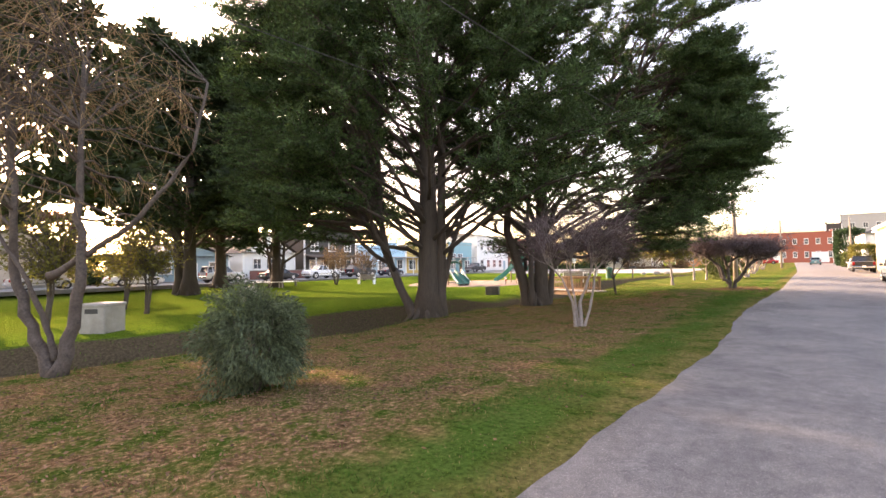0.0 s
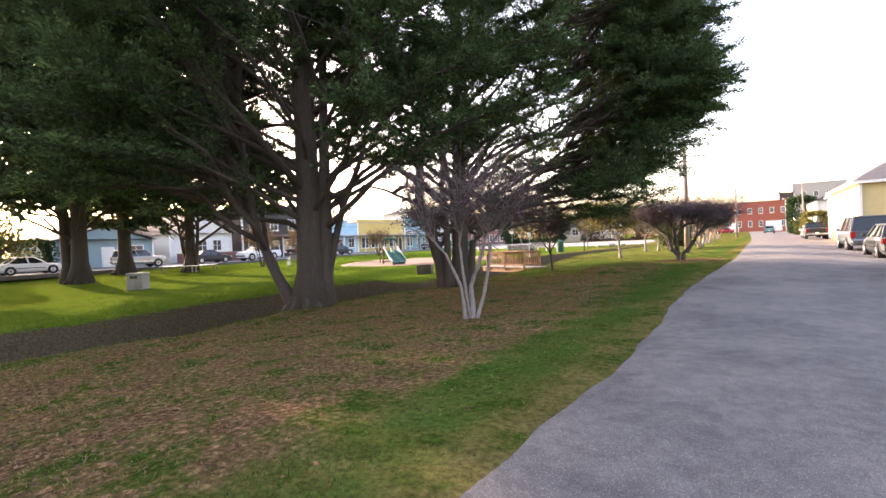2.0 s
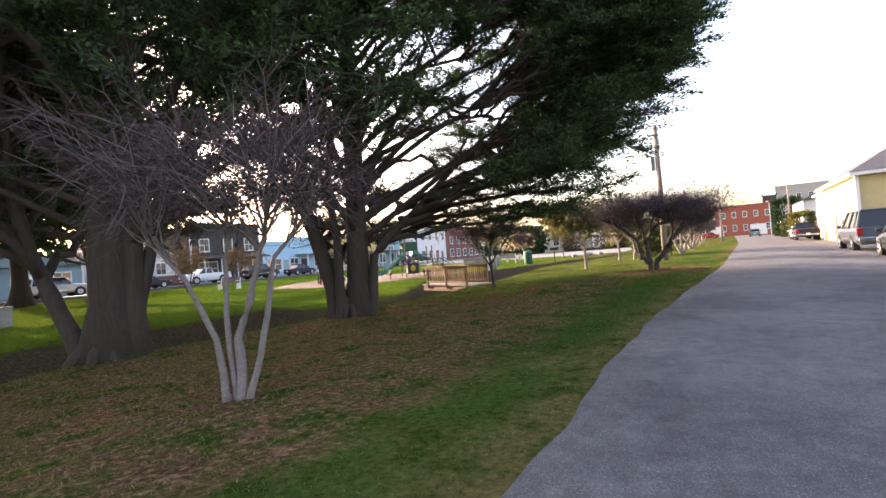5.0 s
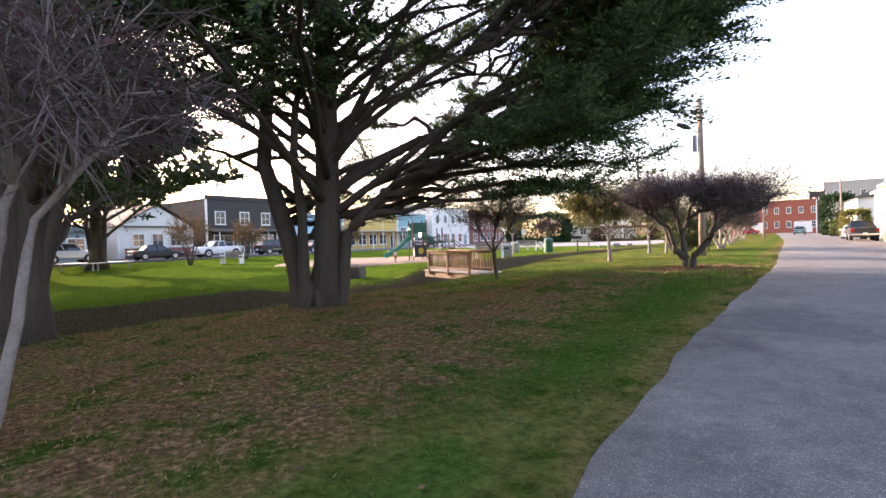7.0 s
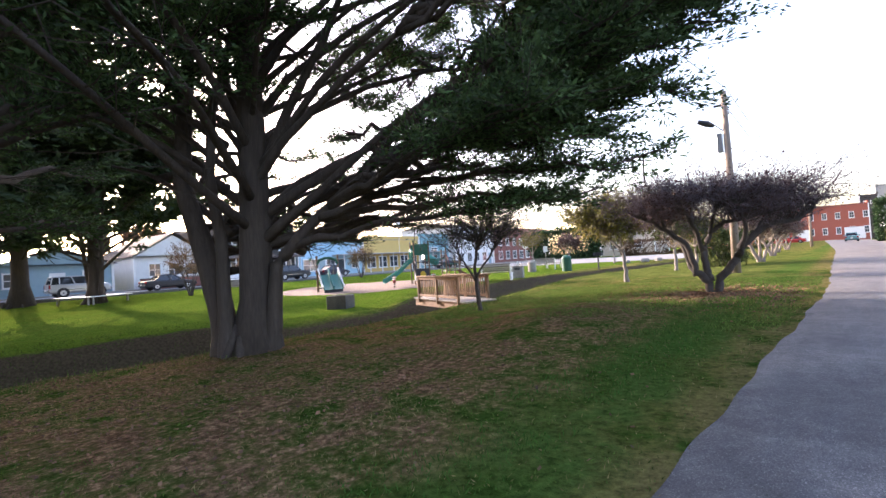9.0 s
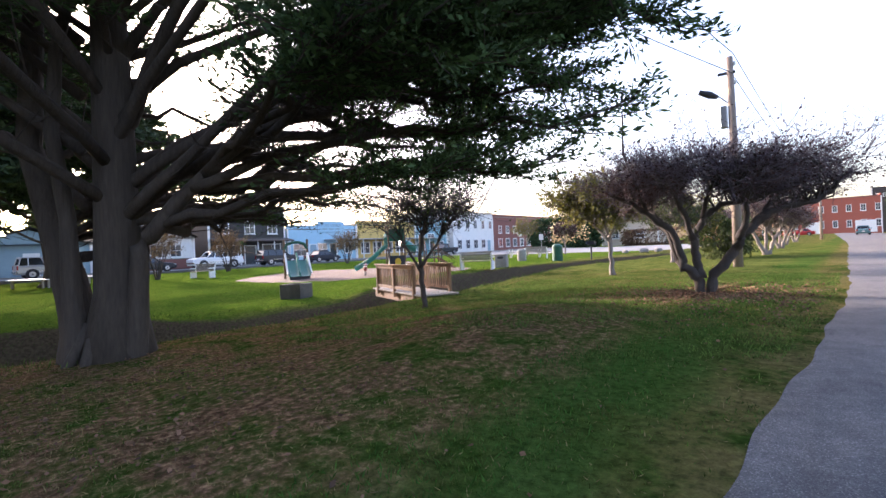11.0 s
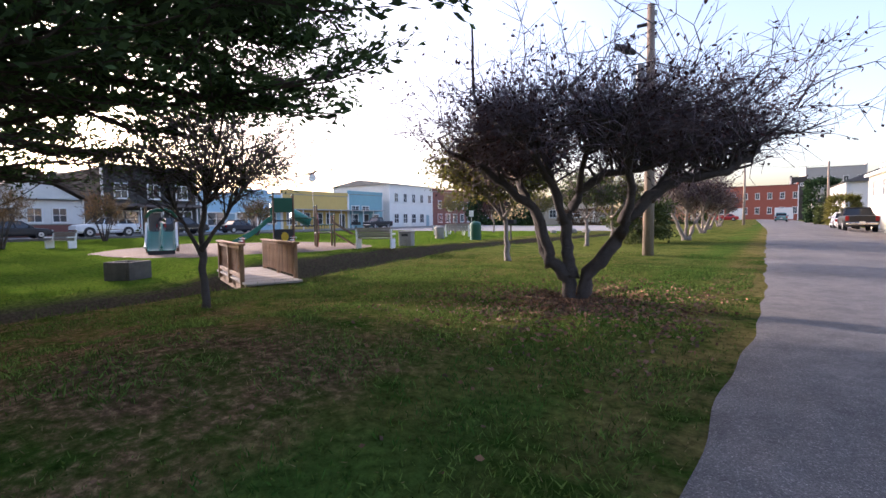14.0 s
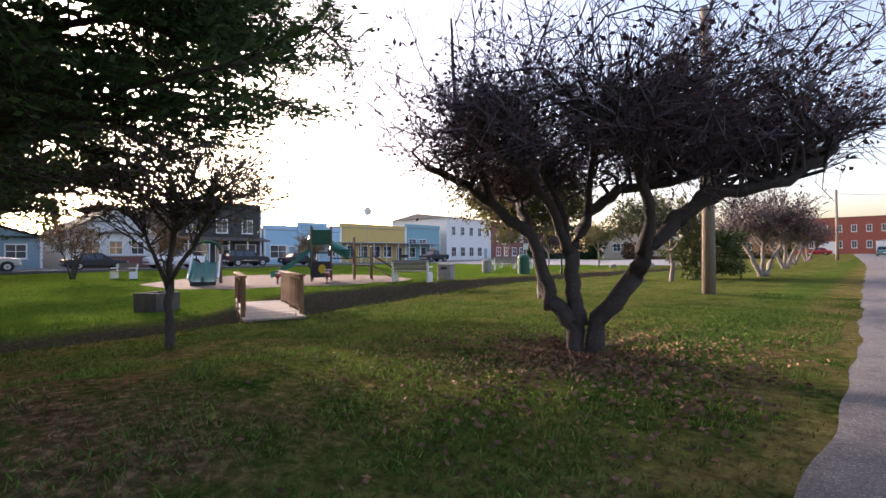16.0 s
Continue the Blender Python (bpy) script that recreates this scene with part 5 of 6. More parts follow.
# ---- vehicles ----
def vehicle(kind, paint_mat, x, y, rz, label, L, Wd, H, group="", rack=False):
    t = thing("pickup_truck" if kind == "pickup" else ("suv" if kind == "suv" else "car"), label, "car" if kind in ("sedan", "wagon") else ("pickup truck" if kind == "pickup" else "SUV"), pose(x, y, 0, 0, 0, rz), group)
    z0 = hz(x, y) + 0.03 if x > -30 else 0.36
    t.matrix_world = pose(x, y, z0, 0, 0, rz)
    hw = Wd / 2
    clear = 0.30 if kind in ("pickup", "suv") else 0.2
    belt = {"sedan": 0.93, "wagon": 0.95, "suv": 1.12, "pickup": 1.12}[kind] * (1.0 if kind != "pickup" else 1.03)
    prof = {"sedan": [(0.0, 0.55, 0.86, .86), (0.03, .3, .97, .95), (0.2, .22, 1.02, 1), (0.45, .22, 1.0, 1), (0.7, .22, .98, 1), (0.93, .25, .84, .95), (1.0, .4, .68, .84)],
            "wagon": [(0.0, 0.5, 0.98, .9), (0.03, .3, 1.0, .96), (0.3, .22, 1.0, 1), (0.7, .22, .99, 1), (0.93, .25, .86, .95), (1.0, .4, .7, .84)],
            "suv": [(0.0, 0.5, 1.0, .94), (0.02, .3, 1.0, .98), (0.3, .25, 1.0, 1), (0.73, .25, 1.0, 1), (0.95, .28, .92, .97), (1.0, .4, .8, .9)],
            "pickup": [(0.0, 0.5, .98, .97), (0.02, .35, 1.0, .99), (0.35, .3, 1.0, 1), (0.72, .3, 1.0, 1), (0.95, .3, .95, .98), (1.0, .4, .85, .92)]}[kind]
    rings = []
    for f, b0, top, wf in prof:
        yy, w, zt_, zb = (f - 0.5) * L, hw * wf, belt * top, clear + (b0 - 0.2) * 0.35
        rings.append([(-w * 0.86, yy, zb), (-w, yy, zb + 0.16), (-w, yy, zt_ - 0.16), (-w * 0.94, yy, zt_ - 0.02), (-w * 0.6, yy, zt_ + 0.015), (w * 0.6, yy, zt_ + 0.015), (w * 0.94, yy, zt_ - 0.02), (w, yy, zt_ - 0.16), (w, yy, zb + 0.16), (w * 0.86, yy, zb)])
    body = part("body", MB().loft(rings), paint_mat, t)
    # cabin
    c0, c1, c2, c3 = {"sedan": (0.17, 0.30, 0.56, 0.72), "wagon": (0.03, 0.10, 0.55, 0.72), "suv": (0.02, 0.06, 0.58, 0.71), "pickup": (0.33, 0.36, 0.62, 0.735) if rack else (0.42, 0.455, 0.63, 0.745)}[kind]
    bw, rw = hw * 0.93, hw * 0.74
    zb, zr = belt - 0.03, H
    g = [[(-bw, (c0 - .5) * L, zb), (bw, (c0 - .5) * L, zb), (bw, (c3 - .5) * L, zb), (-bw, (c3 - .5) * L, zb)], [(-rw, (c1 - .5) * L, zr - 0.05), (rw, (c1 - .5) * L, zr - 0.05), (rw, (c2 - .5) * L, zr - 0.05), (-rw, (c2 - .5) * L, zr - 0.05)]]
    part("cabin_glass", MB().loft(g), CAR_GLASS, t, "dark tinted windows")
    yr0, yr1 = (c1 - .5) * L, (c2 - .5) * L
    part("roof", MB().box(0, (yr0 + yr1) / 2, zr - 0.02, rw * 2.04, yr1 - yr0 + 0.08, 0.09, ch=0.04), paint_mat, t)
    for s in (-1, 1):
        for f0, f1 in ((c0, c1), (c3, c2), ((c0 * .45 + c3 * .55), (c1 * .45 + c2 * .55))) + ((((c0 * .8 + c3 * .2), (c1 * .8 + c2 * .2)),) if kind in ("suv", "wagon") else ()):
            part("pillar", MB().tube([(s * bw * 1.005, (f0 - .5) * L, zb), (s * rw * 1.02, (f1 - .5) * L, zr - 0.04)], 0.045, 6), paint_mat, t)
        part("mirror", MB().box(s * (hw + 0.1), (c3 - 0.06 - .5) * L, belt + 0.08, 0.2, 0.1, 0.16, ch=0.03), DARK_STEEL if kind == "pickup" else paint_mat, t)
        part("tail_light", MB().box(s * hw * 0.86, -L / 2 + 0.03, belt * 0.82, 0.22, 0.1, 0.22 if kind in ("sedan", "wagon") else 0.34, ch=0.02), TAIL_RED, t)
        part("headlight", MB().box(s * hw * 0.72, L / 2 - 0.07, belt * 0.68, 0.34, 0.1, 0.16, ch=0.03), LAMP_CLEAR, t)
        for yy in (-0.29 * L, 0.31 * L):
            r = 0.40 if kind == "pickup" else (0.37 if kind == "suv" else 0.32)
            wx = s * (hw - 0.10 + (0.10 if rack and yy < 0 else 0))
            wh = part("wheel", MB().tube([(wx - s * 0.14, yy, r), (wx - s * 0.12, yy, r), (wx + s * 0.10, yy, r), (wx + s * 0.13, yy, r)], [r * 0.9, r, r, r * 0.88], 20), RUBBER, t)
            part("rim", MB().tube([(wx + s * 0.125, yy, r), (wx + s * 0.14, yy, r)], [r * 0.64, r * 0.58], 16), RIM, wh)
            part("hub", MB().tube([(wx + s * 0.13, yy, r), (wx + s * 0.165, yy, r)], [r * 0.2, r * 0.12], 10), DARK_STEEL, wh)
            part("wheel_arch", MB().tube([(s * (hw - 0.16), yy, r + 0.02), (s * (hw + 0.012), yy, r + 0.02)], r * 1.18, 20), DARK_STEEL, t)
        part("sill_trim", MB().box(s * hw * 0.995, 0, clear + 0.33, 0.03, L * 0.42, 0.06, ch=0.008), CHROME if kind in ("pickup", "suv") else DARK_STEEL, t)
    for yy, nm in ((-L / 2 - 0.02, "rear_bumper"), (L / 2 - 0.02, "front_bumper")):
        part(nm, MB().box(0, yy, clear + 0.28, Wd * 0.94, 0.16, 0.2, ch=0.04), CHROME if kind in ("pickup", "suv") else paint_mat, t)
    part("number_plate", MB().box(0, -L / 2 - 0.105, clear + 0.36, 0.32, 0.012, 0.16), WHITE_PAINT, t)
    if kind == "pickup":
        part("bed_floor", MB().box(0, -0.30 * L, belt + 0.02, Wd * 0.82, L * 0.34, 0.02), DARK_STEEL, t, "dark open load bed")
        if rack:
            for s in (-1, 1):
                for k in range(4):
                    part("stake", MB().box(s * hw * 0.92, (-0.47 + 0.093 * k) * L, belt + 0.45, 0.06, 0.09, 0.95, ch=0.008), DARK_STEEL, t)
                for k in range(3):
                    part("rack_board", MB().box(s * hw * 0.95, -0.33 * L, belt + 0.2 + 0.3 * k, 0.04, L * 0.30, 0.14, ch=0.008), DARK_STEEL, t)
            for k in range(3):
                part("rack_board", MB().box(0, -0.475 * L, belt + 0.2 + 0.3 * k, Wd * 0.9, 0.04, 0.14, ch=0.008), DARK_STEEL, t)
            for i in range(9):
                part("bag", MB().box(-0.5 + 0.5 * (i % 3), (-0.41 + 0.08 * (i // 3)) * L, belt + 0.35 + 0.22 * (i % 2) + 0.12 * (i // 5), 0.55, 0.75, 0.5, rz=17 * i, ch=0.17), BAG, t, "stuffed dark bag")
    return t


NAVY = car_paint("navy_paint", (0.008, 0.011, 0.024), 0.0)
GREYGREEN = car_paint("grey_green_paint", (0.06, 0.075, 0.08), 0.1)
SLATE = car_paint("slate_blue_paint", (0.09, 0.11, 0.13), 0.1)
SILVER = car_paint("silver_paint", (0.42, 0.42, 0.41), 0.5)
WHITEP = car_paint("white_car_paint", (0.75, 0.75, 0.74), 0.0)
BLACKP = car_paint("black_paint", (0.025, 0.026, 0.028), 0.2)
TEALP = car_paint("teal_paint", (0.10, 0.22, 0.23), 0.3)
REDP = car_paint("red_paint", (0.4, 0.03, 0.03), 0.2)
vehicle("pickup", NAVY, 4.95, 20.6, -1, "dark navy pickup with a stake rack full of bags", 5.9, 1.95, 1.82, "cars parked along the road", True)
vehicle("wagon", GREYGREEN, 5.35, 29.6, -1, "grey-green estate car with red tail lights", 4.55, 1.75, 1.46, "cars parked along the road")
vehicle("suv", SLATE, 5.55, 37.6, -1, "large slate-blue SUV with chrome bumper", 5.5, 2.0, 1.9, "cars parked along the road")
vehicle("pickup", BLACKP, 6.0, 66.0, -2, "dark pickup with an empty load bed", 5.4, 1.9, 1.75, "cars parked along the road")
vehicle("sedan", WHITEP, 6.3, 74.0, -2, "white saloon parked by the houses", 4.6, 1.75, 1.45, "cars parked along the road")
vehicle("sedan", TEALP, 3.6, 118.0, -2, "teal saloon far along the road", 4.6, 1.75, 1.45, "cars parked along the road")
vehicle("sedan", REDP, -5.0, 140.0, 85, "red hatchback near the brick building", 4.2, 1.75, 1.45)
for kind, pm, yy, lab, L, H in (("sedan", SILVER, 9.5, "silver saloon parked in front of the houses", 4.6, 1.45), ("sedan", WHITEP, 16.5, "white saloon parked across the street", 4.7, 1.45), ("suv", WHITEP, -1.0, "white van-like SUV parked across the street", 4.8, 1.8), ("suv", SILVER, 25.3, "silver boxy SUV parked across the street", 4.4, 1.75), ("sedan", BLACKP, 32.6, "dark saloon parked across the street", 4.7, 1.45),
                                ("pickup", WHITEP, 39.2, "white pickup parked across the street", 5.3, 1.75), ("suv", BLACKP, 46.5, "black SUV parked by the dark shopfront", 4.7, 1.75), ("sedan", NAVY, 53.0, "dark hatchback parked by the shops", 4.3, 1.45), ("pickup", BLACKP, 78.0, "black pickup parked by the yellow shop", 5.4, 1.8)):
    vehicle(kind, pm, -51.5, yy, 0 if kind != "pickup" else 180, lab, L, 1.8, H, "cars parked across the street")


# ---- buildings ----
def window_on(parent, mxy, z, w, h, frame_mat, face):
    """A window at (x, y) on a wall whose outward direction is face."""
    fx, fy = face
    rz = math.degrees(math.atan2(fx, -fy))
    wv = part("window", MB().box(mxy[0] + fx * 0.02, mxy[1] + fy * 0.02, z, w, 0.06, h, rz=rz, ch=0.005), WIN_GLASS, parent)
    f = MB()
    ux, uy = math.cos(math.radians(rz)), math.sin(math.radians(rz))
    for s in (-1, 1):
        f.box(mxy[0] + ux * s * w / 2 + fx * 0.05, mxy[1] + uy * s * w / 2 + fy * 0.05, z, 0.12, 0.1, h + 0.2, rz=rz, ch=0.01)
        f.box(mxy[0] + fx * 0.05, mxy[1] + fy * 0.05, z + s * h / 2, w + 0.1, 0.11, 0.12, rz=rz, ch=0.01)
    f.box(mxy[0] + fx * 0.055, mxy[1] + fy * 0.055, z, w, 0.05, 0.05, rz=rz)
    f.box(mxy[0] + fx * 0.055, mxy[1] + fy * 0.055, z, 0.05, 0.05, h, rz=rz)
    part("frame", f, frame_mat, wv)
    part("sill", MB().box(mxy[0] + fx * 0.1, mxy[1] + fy * 0.1, z - h / 2 - 0.08, w + 0.25, 0.18, 0.07, rz=rz, ch=0.01), frame_mat, wv)


def building(name, label, x0, x1, y0, y1, z0, h, wall_mat, roof="flat", roof_mat=SHINGLE, rise=2.2, windows=(), trim=WHITE_PAINT, doors=(), over=0.45):
    """Upright block; windows and doors as (side, along, z, width, height); side n e s w."""
    t = thing(name, label, "building", Matrix.Translation((0, 0, z0)))
    cx, cy, wx, wy = (x0 + x1) / 2, (y0 + y1) / 2, x1 - x0, y1 - y0
    part("wall", MB().box(cx, cy, h / 2 - 0.3, wx, wy, h + 0.6), wall_mat, t)
    for a, b in ((x0, y0), (x0, y1), (x1, y0), (x1, y1)):
        part("corner_board", MB().box(a, b, h / 2 - 0.2, 0.2, 0.2, h + 0.38), trim, t)
    if roof == "hip":
        e = over
        run = min(wx, wy) / 2
        if wx > wy:
            r0, r1 = (x0 + run, cy), (x1 - run, cy)
        else:
            r0, r1 = (cx, y0 + run), (cx, y1 - run)
        vs = [(x0 - e, y0 - e, h), (x1 + e, y0 - e, h), (x1 + e, y1 + e, h), (x0 - e, y1 + e, h), (*r0, h + rise), (*r1, h + rise)]
        fs = [(0, 1, 2, 3)] + ([(0, 4, 5, 1), (2, 5, 4, 3), (1, 5, 2), (3, 4, 0)] if wx > wy else [(0, 4, 1), (1, 4, 5, 2), (2, 5, 3), (3, 5, 4, 0)])
        part("roof", MB().add(vs, fs), roof_mat, t)
        part("fascia", MB().box(cx, cy, h - 0.12, wx + 2 * e - 0.04, wy + 2 * e - 0.04, 0.22), trim, t)
    elif roof == "gable_y":
        e = over
        vs = [(x0 - e, y0 - e, h - 0.1), (x1 + e, y0 - e, h - 0.1), (x1 + e, y1 + e, h - 0.1), (x0 - e, y1 + e, h - 0.1), (x0 - e, cy, h + rise), (x1 + e, cy, h + rise)]
        part("roof", MB().add(vs, [(0, 3, 2, 1), (0, 1, 5, 4), (2, 3, 4, 5)]), roof_mat, t)
        part("gable", MB().add([(x0 + 0.0, y0, h - 0.1), (x0, y1, h - 0.1), (x0, cy, h + rise - 0.3), (x1, y0, h - 0.1), (x1, y1, h - 0.1), (x1, cy, h + rise - 0.3)], [(0, 2, 1), (3, 4, 5), (0, 3, 5, 2), (1, 2, 5, 4)]), wall_mat, t)
    elif roof == "gable_x":
        e = over
        vs = [(x0 - e, y0 - e, h - 0.1), (x1 + e, y0 - e, h - 0.1), (x1 + e, y1 + e, h - 0.1), (x0 - e, y1 + e, h - 0.1), (cx, y0 - e, h + rise), (cx, y1 + e, h + rise)]
        part("roof", MB().add(vs, [(0, 3, 2, 1), (0, 4, 5, 3), (1, 2, 5, 4), (0, 1, 4), (2, 3, 5)]), roof_mat, t)
    else:
        part("roof", MB().box(cx, cy, h + 0.05, wx + 0.1, wy + 0.1, 0.25, ch=0.03), roof_mat, t)
        for xx in (x1 - 0.1, x0 + 0.1):
            part("parapet", MB().box(xx, cy, h + 0.3, 0.3, wy + 0.12, 0.6, ch=0.02), wall_mat, t)
    faces = {"e": (1, 0), "w": (-1, 0), "s": (0, -1), "n": (0, 1)}
    for side, al, z, w, hh in windows:
        p = {"e": (x1, al), "w": (x0, al), "s": (al, y0), "n": (al, y1)}[side]
        window_on(t, p, z, w, hh, trim, faces[side])
    for side, al, w, hh, mat in doors:
        p = {"e": (x1, al), "w": (x0, al), "s": (al, y0), "n": (al, y1)}[side]
        fx, fy = faces[side]
        rz = math.degrees(math.atan2(fx, -fy))
        dd = part("door", MB().box(p[0] + fx * 0.03, p[1] + fy * 0.03, hh / 2, w, 0.08, hh, rz=rz, ch=0.01), mat, t)
        part("door_frame", MB().box(p[0] + fx * 0.015, p[1] + fy * 0.015, hh / 2 + 0.05, w + 0.25, 0.05, hh + 0.1, rz=rz), trim, dd)
    return t


YELLOW_WALL = paint("mustard_siding", (0.58, 0.47, 0.24))
CREAM_WALL = paint("cream_siding", (0.70, 0.66, 0.55))
WHITE_WALL = paint("white_siding", (0.76, 0.75, 0.72))
BLUE_WALL = paint("sky_blue_stucco", (0.36, 0.57, 0.70))
TEAL_WALL = paint("teal_stucco", (0.22, 0.40, 0.44))
OCHRE_WALL = paint("ochre_stucco", (0.60, 0.42, 0.14))
GREYBLUE_WALL = paint("grey_blue_siding", (0.27, 0.38, 0.42))
DARK_WALL = paint("dark_brown_boards", (0.06, 0.055, 0.05))
BRICK_WALL = paint("red_brick", (0.34, 0.10, 0.065))
GREY_WALL = paint("grey_render", (0.40, 0.39, 0.37))
BEIGE_WALL = paint("beige_render", (0.55, 0.47, 0.38))
BROWN_WALL = paint("brown_red_base", (0.22, 0.09, 0.07))

building("yellow_house", "two-storey mustard house with a dark hip roof and white trim", 7.0, 12.0, 48.0, 62.0, hz(6, 50), 4.7, YELLOW_WALL, "hip", SHINGLE, 1.8,
         [("s", 9.6, 3.3, 0.7, 1.6), ("s", 11.0, 3.7, 0.65, 0.7), ("s", 8.4, 1.2, 1.1, 1.2), ("w", 51, 3.3, 1.1, 1.5), ("w", 55, 3.3, 1.1, 1.5), ("w", 59, 3.3, 1.1, 1.5), ("w", 53, 1.2, 1.2, 1.2), ("w", 58, 1.2, 1.2, 1.2)], doors=[("w", 56, 1.0, 2.05, BROWN_WALL)])
building("cream_house", "cream two-storey house beyond the yellow one", 8.6, 17.0, 66.0, 78.0, hz(6, 66), 5.0, CREAM_WALL, "hip", SHINGLE, 1.8, [("w", 68, 3.6, 1.1, 1.5), ("w", 72, 3.6, 1.1, 1.5), ("w", 76, 3.6, 1.1, 1.5), ("w", 70, 1.3, 1.2, 1.3), ("s", 12, 3.5, 1.2, 1.4)], doors=[("w", 74, 1.0, 2.05, WHITE_PAINT)])
building("white_house", "white gabled house farther along the road", 9.2, 18.0, 96.0, 110.0, hz(6, 96), 5.4, WHITE_WALL, "gable_x", SHINGLE, 2.0, [("w", 99, 4.0, 1.0, 1.4), ("w", 103, 4.0, 1.0, 1.4), ("w", 107, 4.0, 1.0, 1.4), ("s", 12, 4.0, 1.0, 1.3)], doors=[("w", 105, 1.0, 2.05, GREYBLUE_WALL)])
building("white_cottage", "low white house with a grey roof", 8.2, 15.0, 122.0, 134.0, hz(6, 122), 3.4, WHITE_WALL, "gable_x", SHINGLE, 2.2, [("w", 125, 1.7, 1.1, 1.3), ("w", 130, 1.7, 1.1, 1.3)])
building("grey_block", "tall grey concrete block on the skyline", 13.0, 27.0, 200.0, 224.0, 1.0, 15.0, GREY_WALL, "flat", CONCRETE, windows=[("s", 16 + 3.2 * k, 11.5, 1.2, 1.6) for k in range(4)])
building("dark_tower", "small dark rooftop tower", 8.6, 12.4, 186.0, 190.0, 1.0, 11.5, DARK_WALL, "flat", DARK_STEEL, windows=[("s", 9.8, 9.5, 0.8, 0.8), ("s", 11.2, 9.5, 0.8, 0.8)])
building("brick_building", "two-storey red brick building at the end of the road", -14.0, 9.0, 165.0, 180.0, 0.9, 8.4, BRICK_WALL, "flat", BROWN_WALL,
         windows=[("s", -12.4 + 2.6 * k, 5.9, 0.9, 1.5) for k in range(9)] + [("s", -12.4 + 2.6 * k, 2.2, 0.9, 1.6) for k in range(9)], doors=[("s", 6.2, 3.6, 2.8, WHITE_PAINT), ("s", -4.0, 3.4, 2.8, WHITE_PAINT)])
FX = -58.5
building("blue_shop", "sky-blue single-storey shop with a raised parapet sign", FX - 14, FX, 52.5, 64.6, 0.44, 4.5, BLUE_WALL, "flat", CONCRETE, windows=[("e", 54.5, 1.6, 2.4, 1.7), ("e", 58.2, 1.6, 1.6, 1.7), ("e", 63.0, 1.7, 1.4, 1.6)], doors=[("e", 60.2, 1.2, 2.3, WIN_GLASS), ("e", 56.6, 1.1, 2.3, GREYBLUE_WALL)])
building("yellow_shop", "ochre shop with a long shaded verandah", FX - 14, FX, 64.8, 78.4, 0.44, 5.3, OCHRE_WALL, "flat", CONCRETE, windows=[("e", 66.5 + 2.6 * k, 1.6, 1.8, 1.8) for k in range(4)], doors=[("e", 77.0, 1.1, 2.3, DARK_WALL)])
building("teal_shop", "teal-fronted shop with a row of small upper windows", FX - 14, FX, 78.6, 87.5, 0.44, 5.8, TEAL_WALL, "flat", CONCRETE, windows=[("e", 80.2, 3.4, 1.8, 0.8), ("e", 82.8, 3.4, 1.8, 0.8), ("e", 80.0, 1.5, 1.8, 1.7), ("e", 85.5, 1.5, 1.8, 1.7)], doors=[("e", 83.0, 1.1, 2.3, DARK_WALL)])
building("white_shop_house", "white two-storey building on the corner", FX - 14, FX + 0.5, 89.0, 103.0, 0.44, 8.2, WHITE_WALL, "gable_x", CONCRETE, 1.0, windows=[("e", 91 + 2.8 * k, 5.6, 1.1, 1.7) for k in range(5)] + [("e", 91 + 2.8 * k, 1.6, 1.4, 1.8) for k in range(4)] + [("s", -62, 5.4, 1.2, 1.6)], doors=[("e", 101.5, 1.1, 2.3, GREYBLUE_WALL)])
building("brick_shop", "brown two-storey shop beyond the white corner building", FX - 12, FX, 104.0, 132.0, 0.5, 7.4, BROWN_WALL, "flat", CONCRETE, windows=[("e", 107 + 3.2 * k, 4.6, 1.2, 1.6) for k in range(8)] + [("e", 107 + 3.2 * k, 1.6, 1.6, 1.8) for k in range(8)])
building("dark_shop", "dark two-storey shop with a canopy over its windows", FX - 14, FX, 41.8, 52.0, 0.44, 7.0, DARK_WALL, "flat", DARK_STEEL, windows=[("e", 43.6, 4.7, 1.3, 1.6), ("e", 47.0, 4.7, 1.3, 1.6), ("e", 50.2, 4.7, 1.3, 1.6), ("e", 44.0, 1.6, 2.6, 1.8), ("e", 50.0, 1.6, 2.6, 1.8)], doors=[("e", 47.0, 1.4, 2.3, WIN_GLASS)])
building("white_gabled_house", "white house with a dark gabled roof and brown-red base", FX - 12, FX, 32.0, 40.0, 0.44, 3.6, WHITE_WALL, "gable_y", SHINGLE_BROWN, 2.6, windows=[("e", 34.0, 2.0, 1.2, 1.4), ("e", 36.0, 2.0, 1.2, 1.4), ("e", 38.0, 2.0, 1.2, 1.4)])
building("grey_bungalow", "grey-blue bungalow with a shallow roof and porch", FX - 12, FX, 20.5, 30.0, 0.44, 3.0, GREYBLUE_WALL, "gable_y", SHINGLE, 1.6, windows=[("e", 22.2, 1.6, 1.5, 1.3), ("e", 28.2, 1.6, 1.5, 1.3)], doors=[("e", 25.4, 1.0, 2.05, WHITE_PAINT)])
building("beige_house", "beige house farther down the street", FX - 12, FX, 4.0, 14.0, 0.44, 3.4, BEIGE_WALL, "gable_y", SHINGLE_BROWN, 2.2, windows=[("e", 6.5, 1.7, 1.4, 1.3), ("e", 11.5, 1.7, 1.4, 1.3)])
building("pale_house", "pale stucco house at the far end of the street", FX - 12, FX, -14.0, -1.0, 0.44, 4.2, CREAM_WALL, "gable_y", SHINGLE, 2.0, windows=[("e", -11, 1.7, 1.4, 1.3), ("e", -5, 1.7, 1.4, 1.3)])
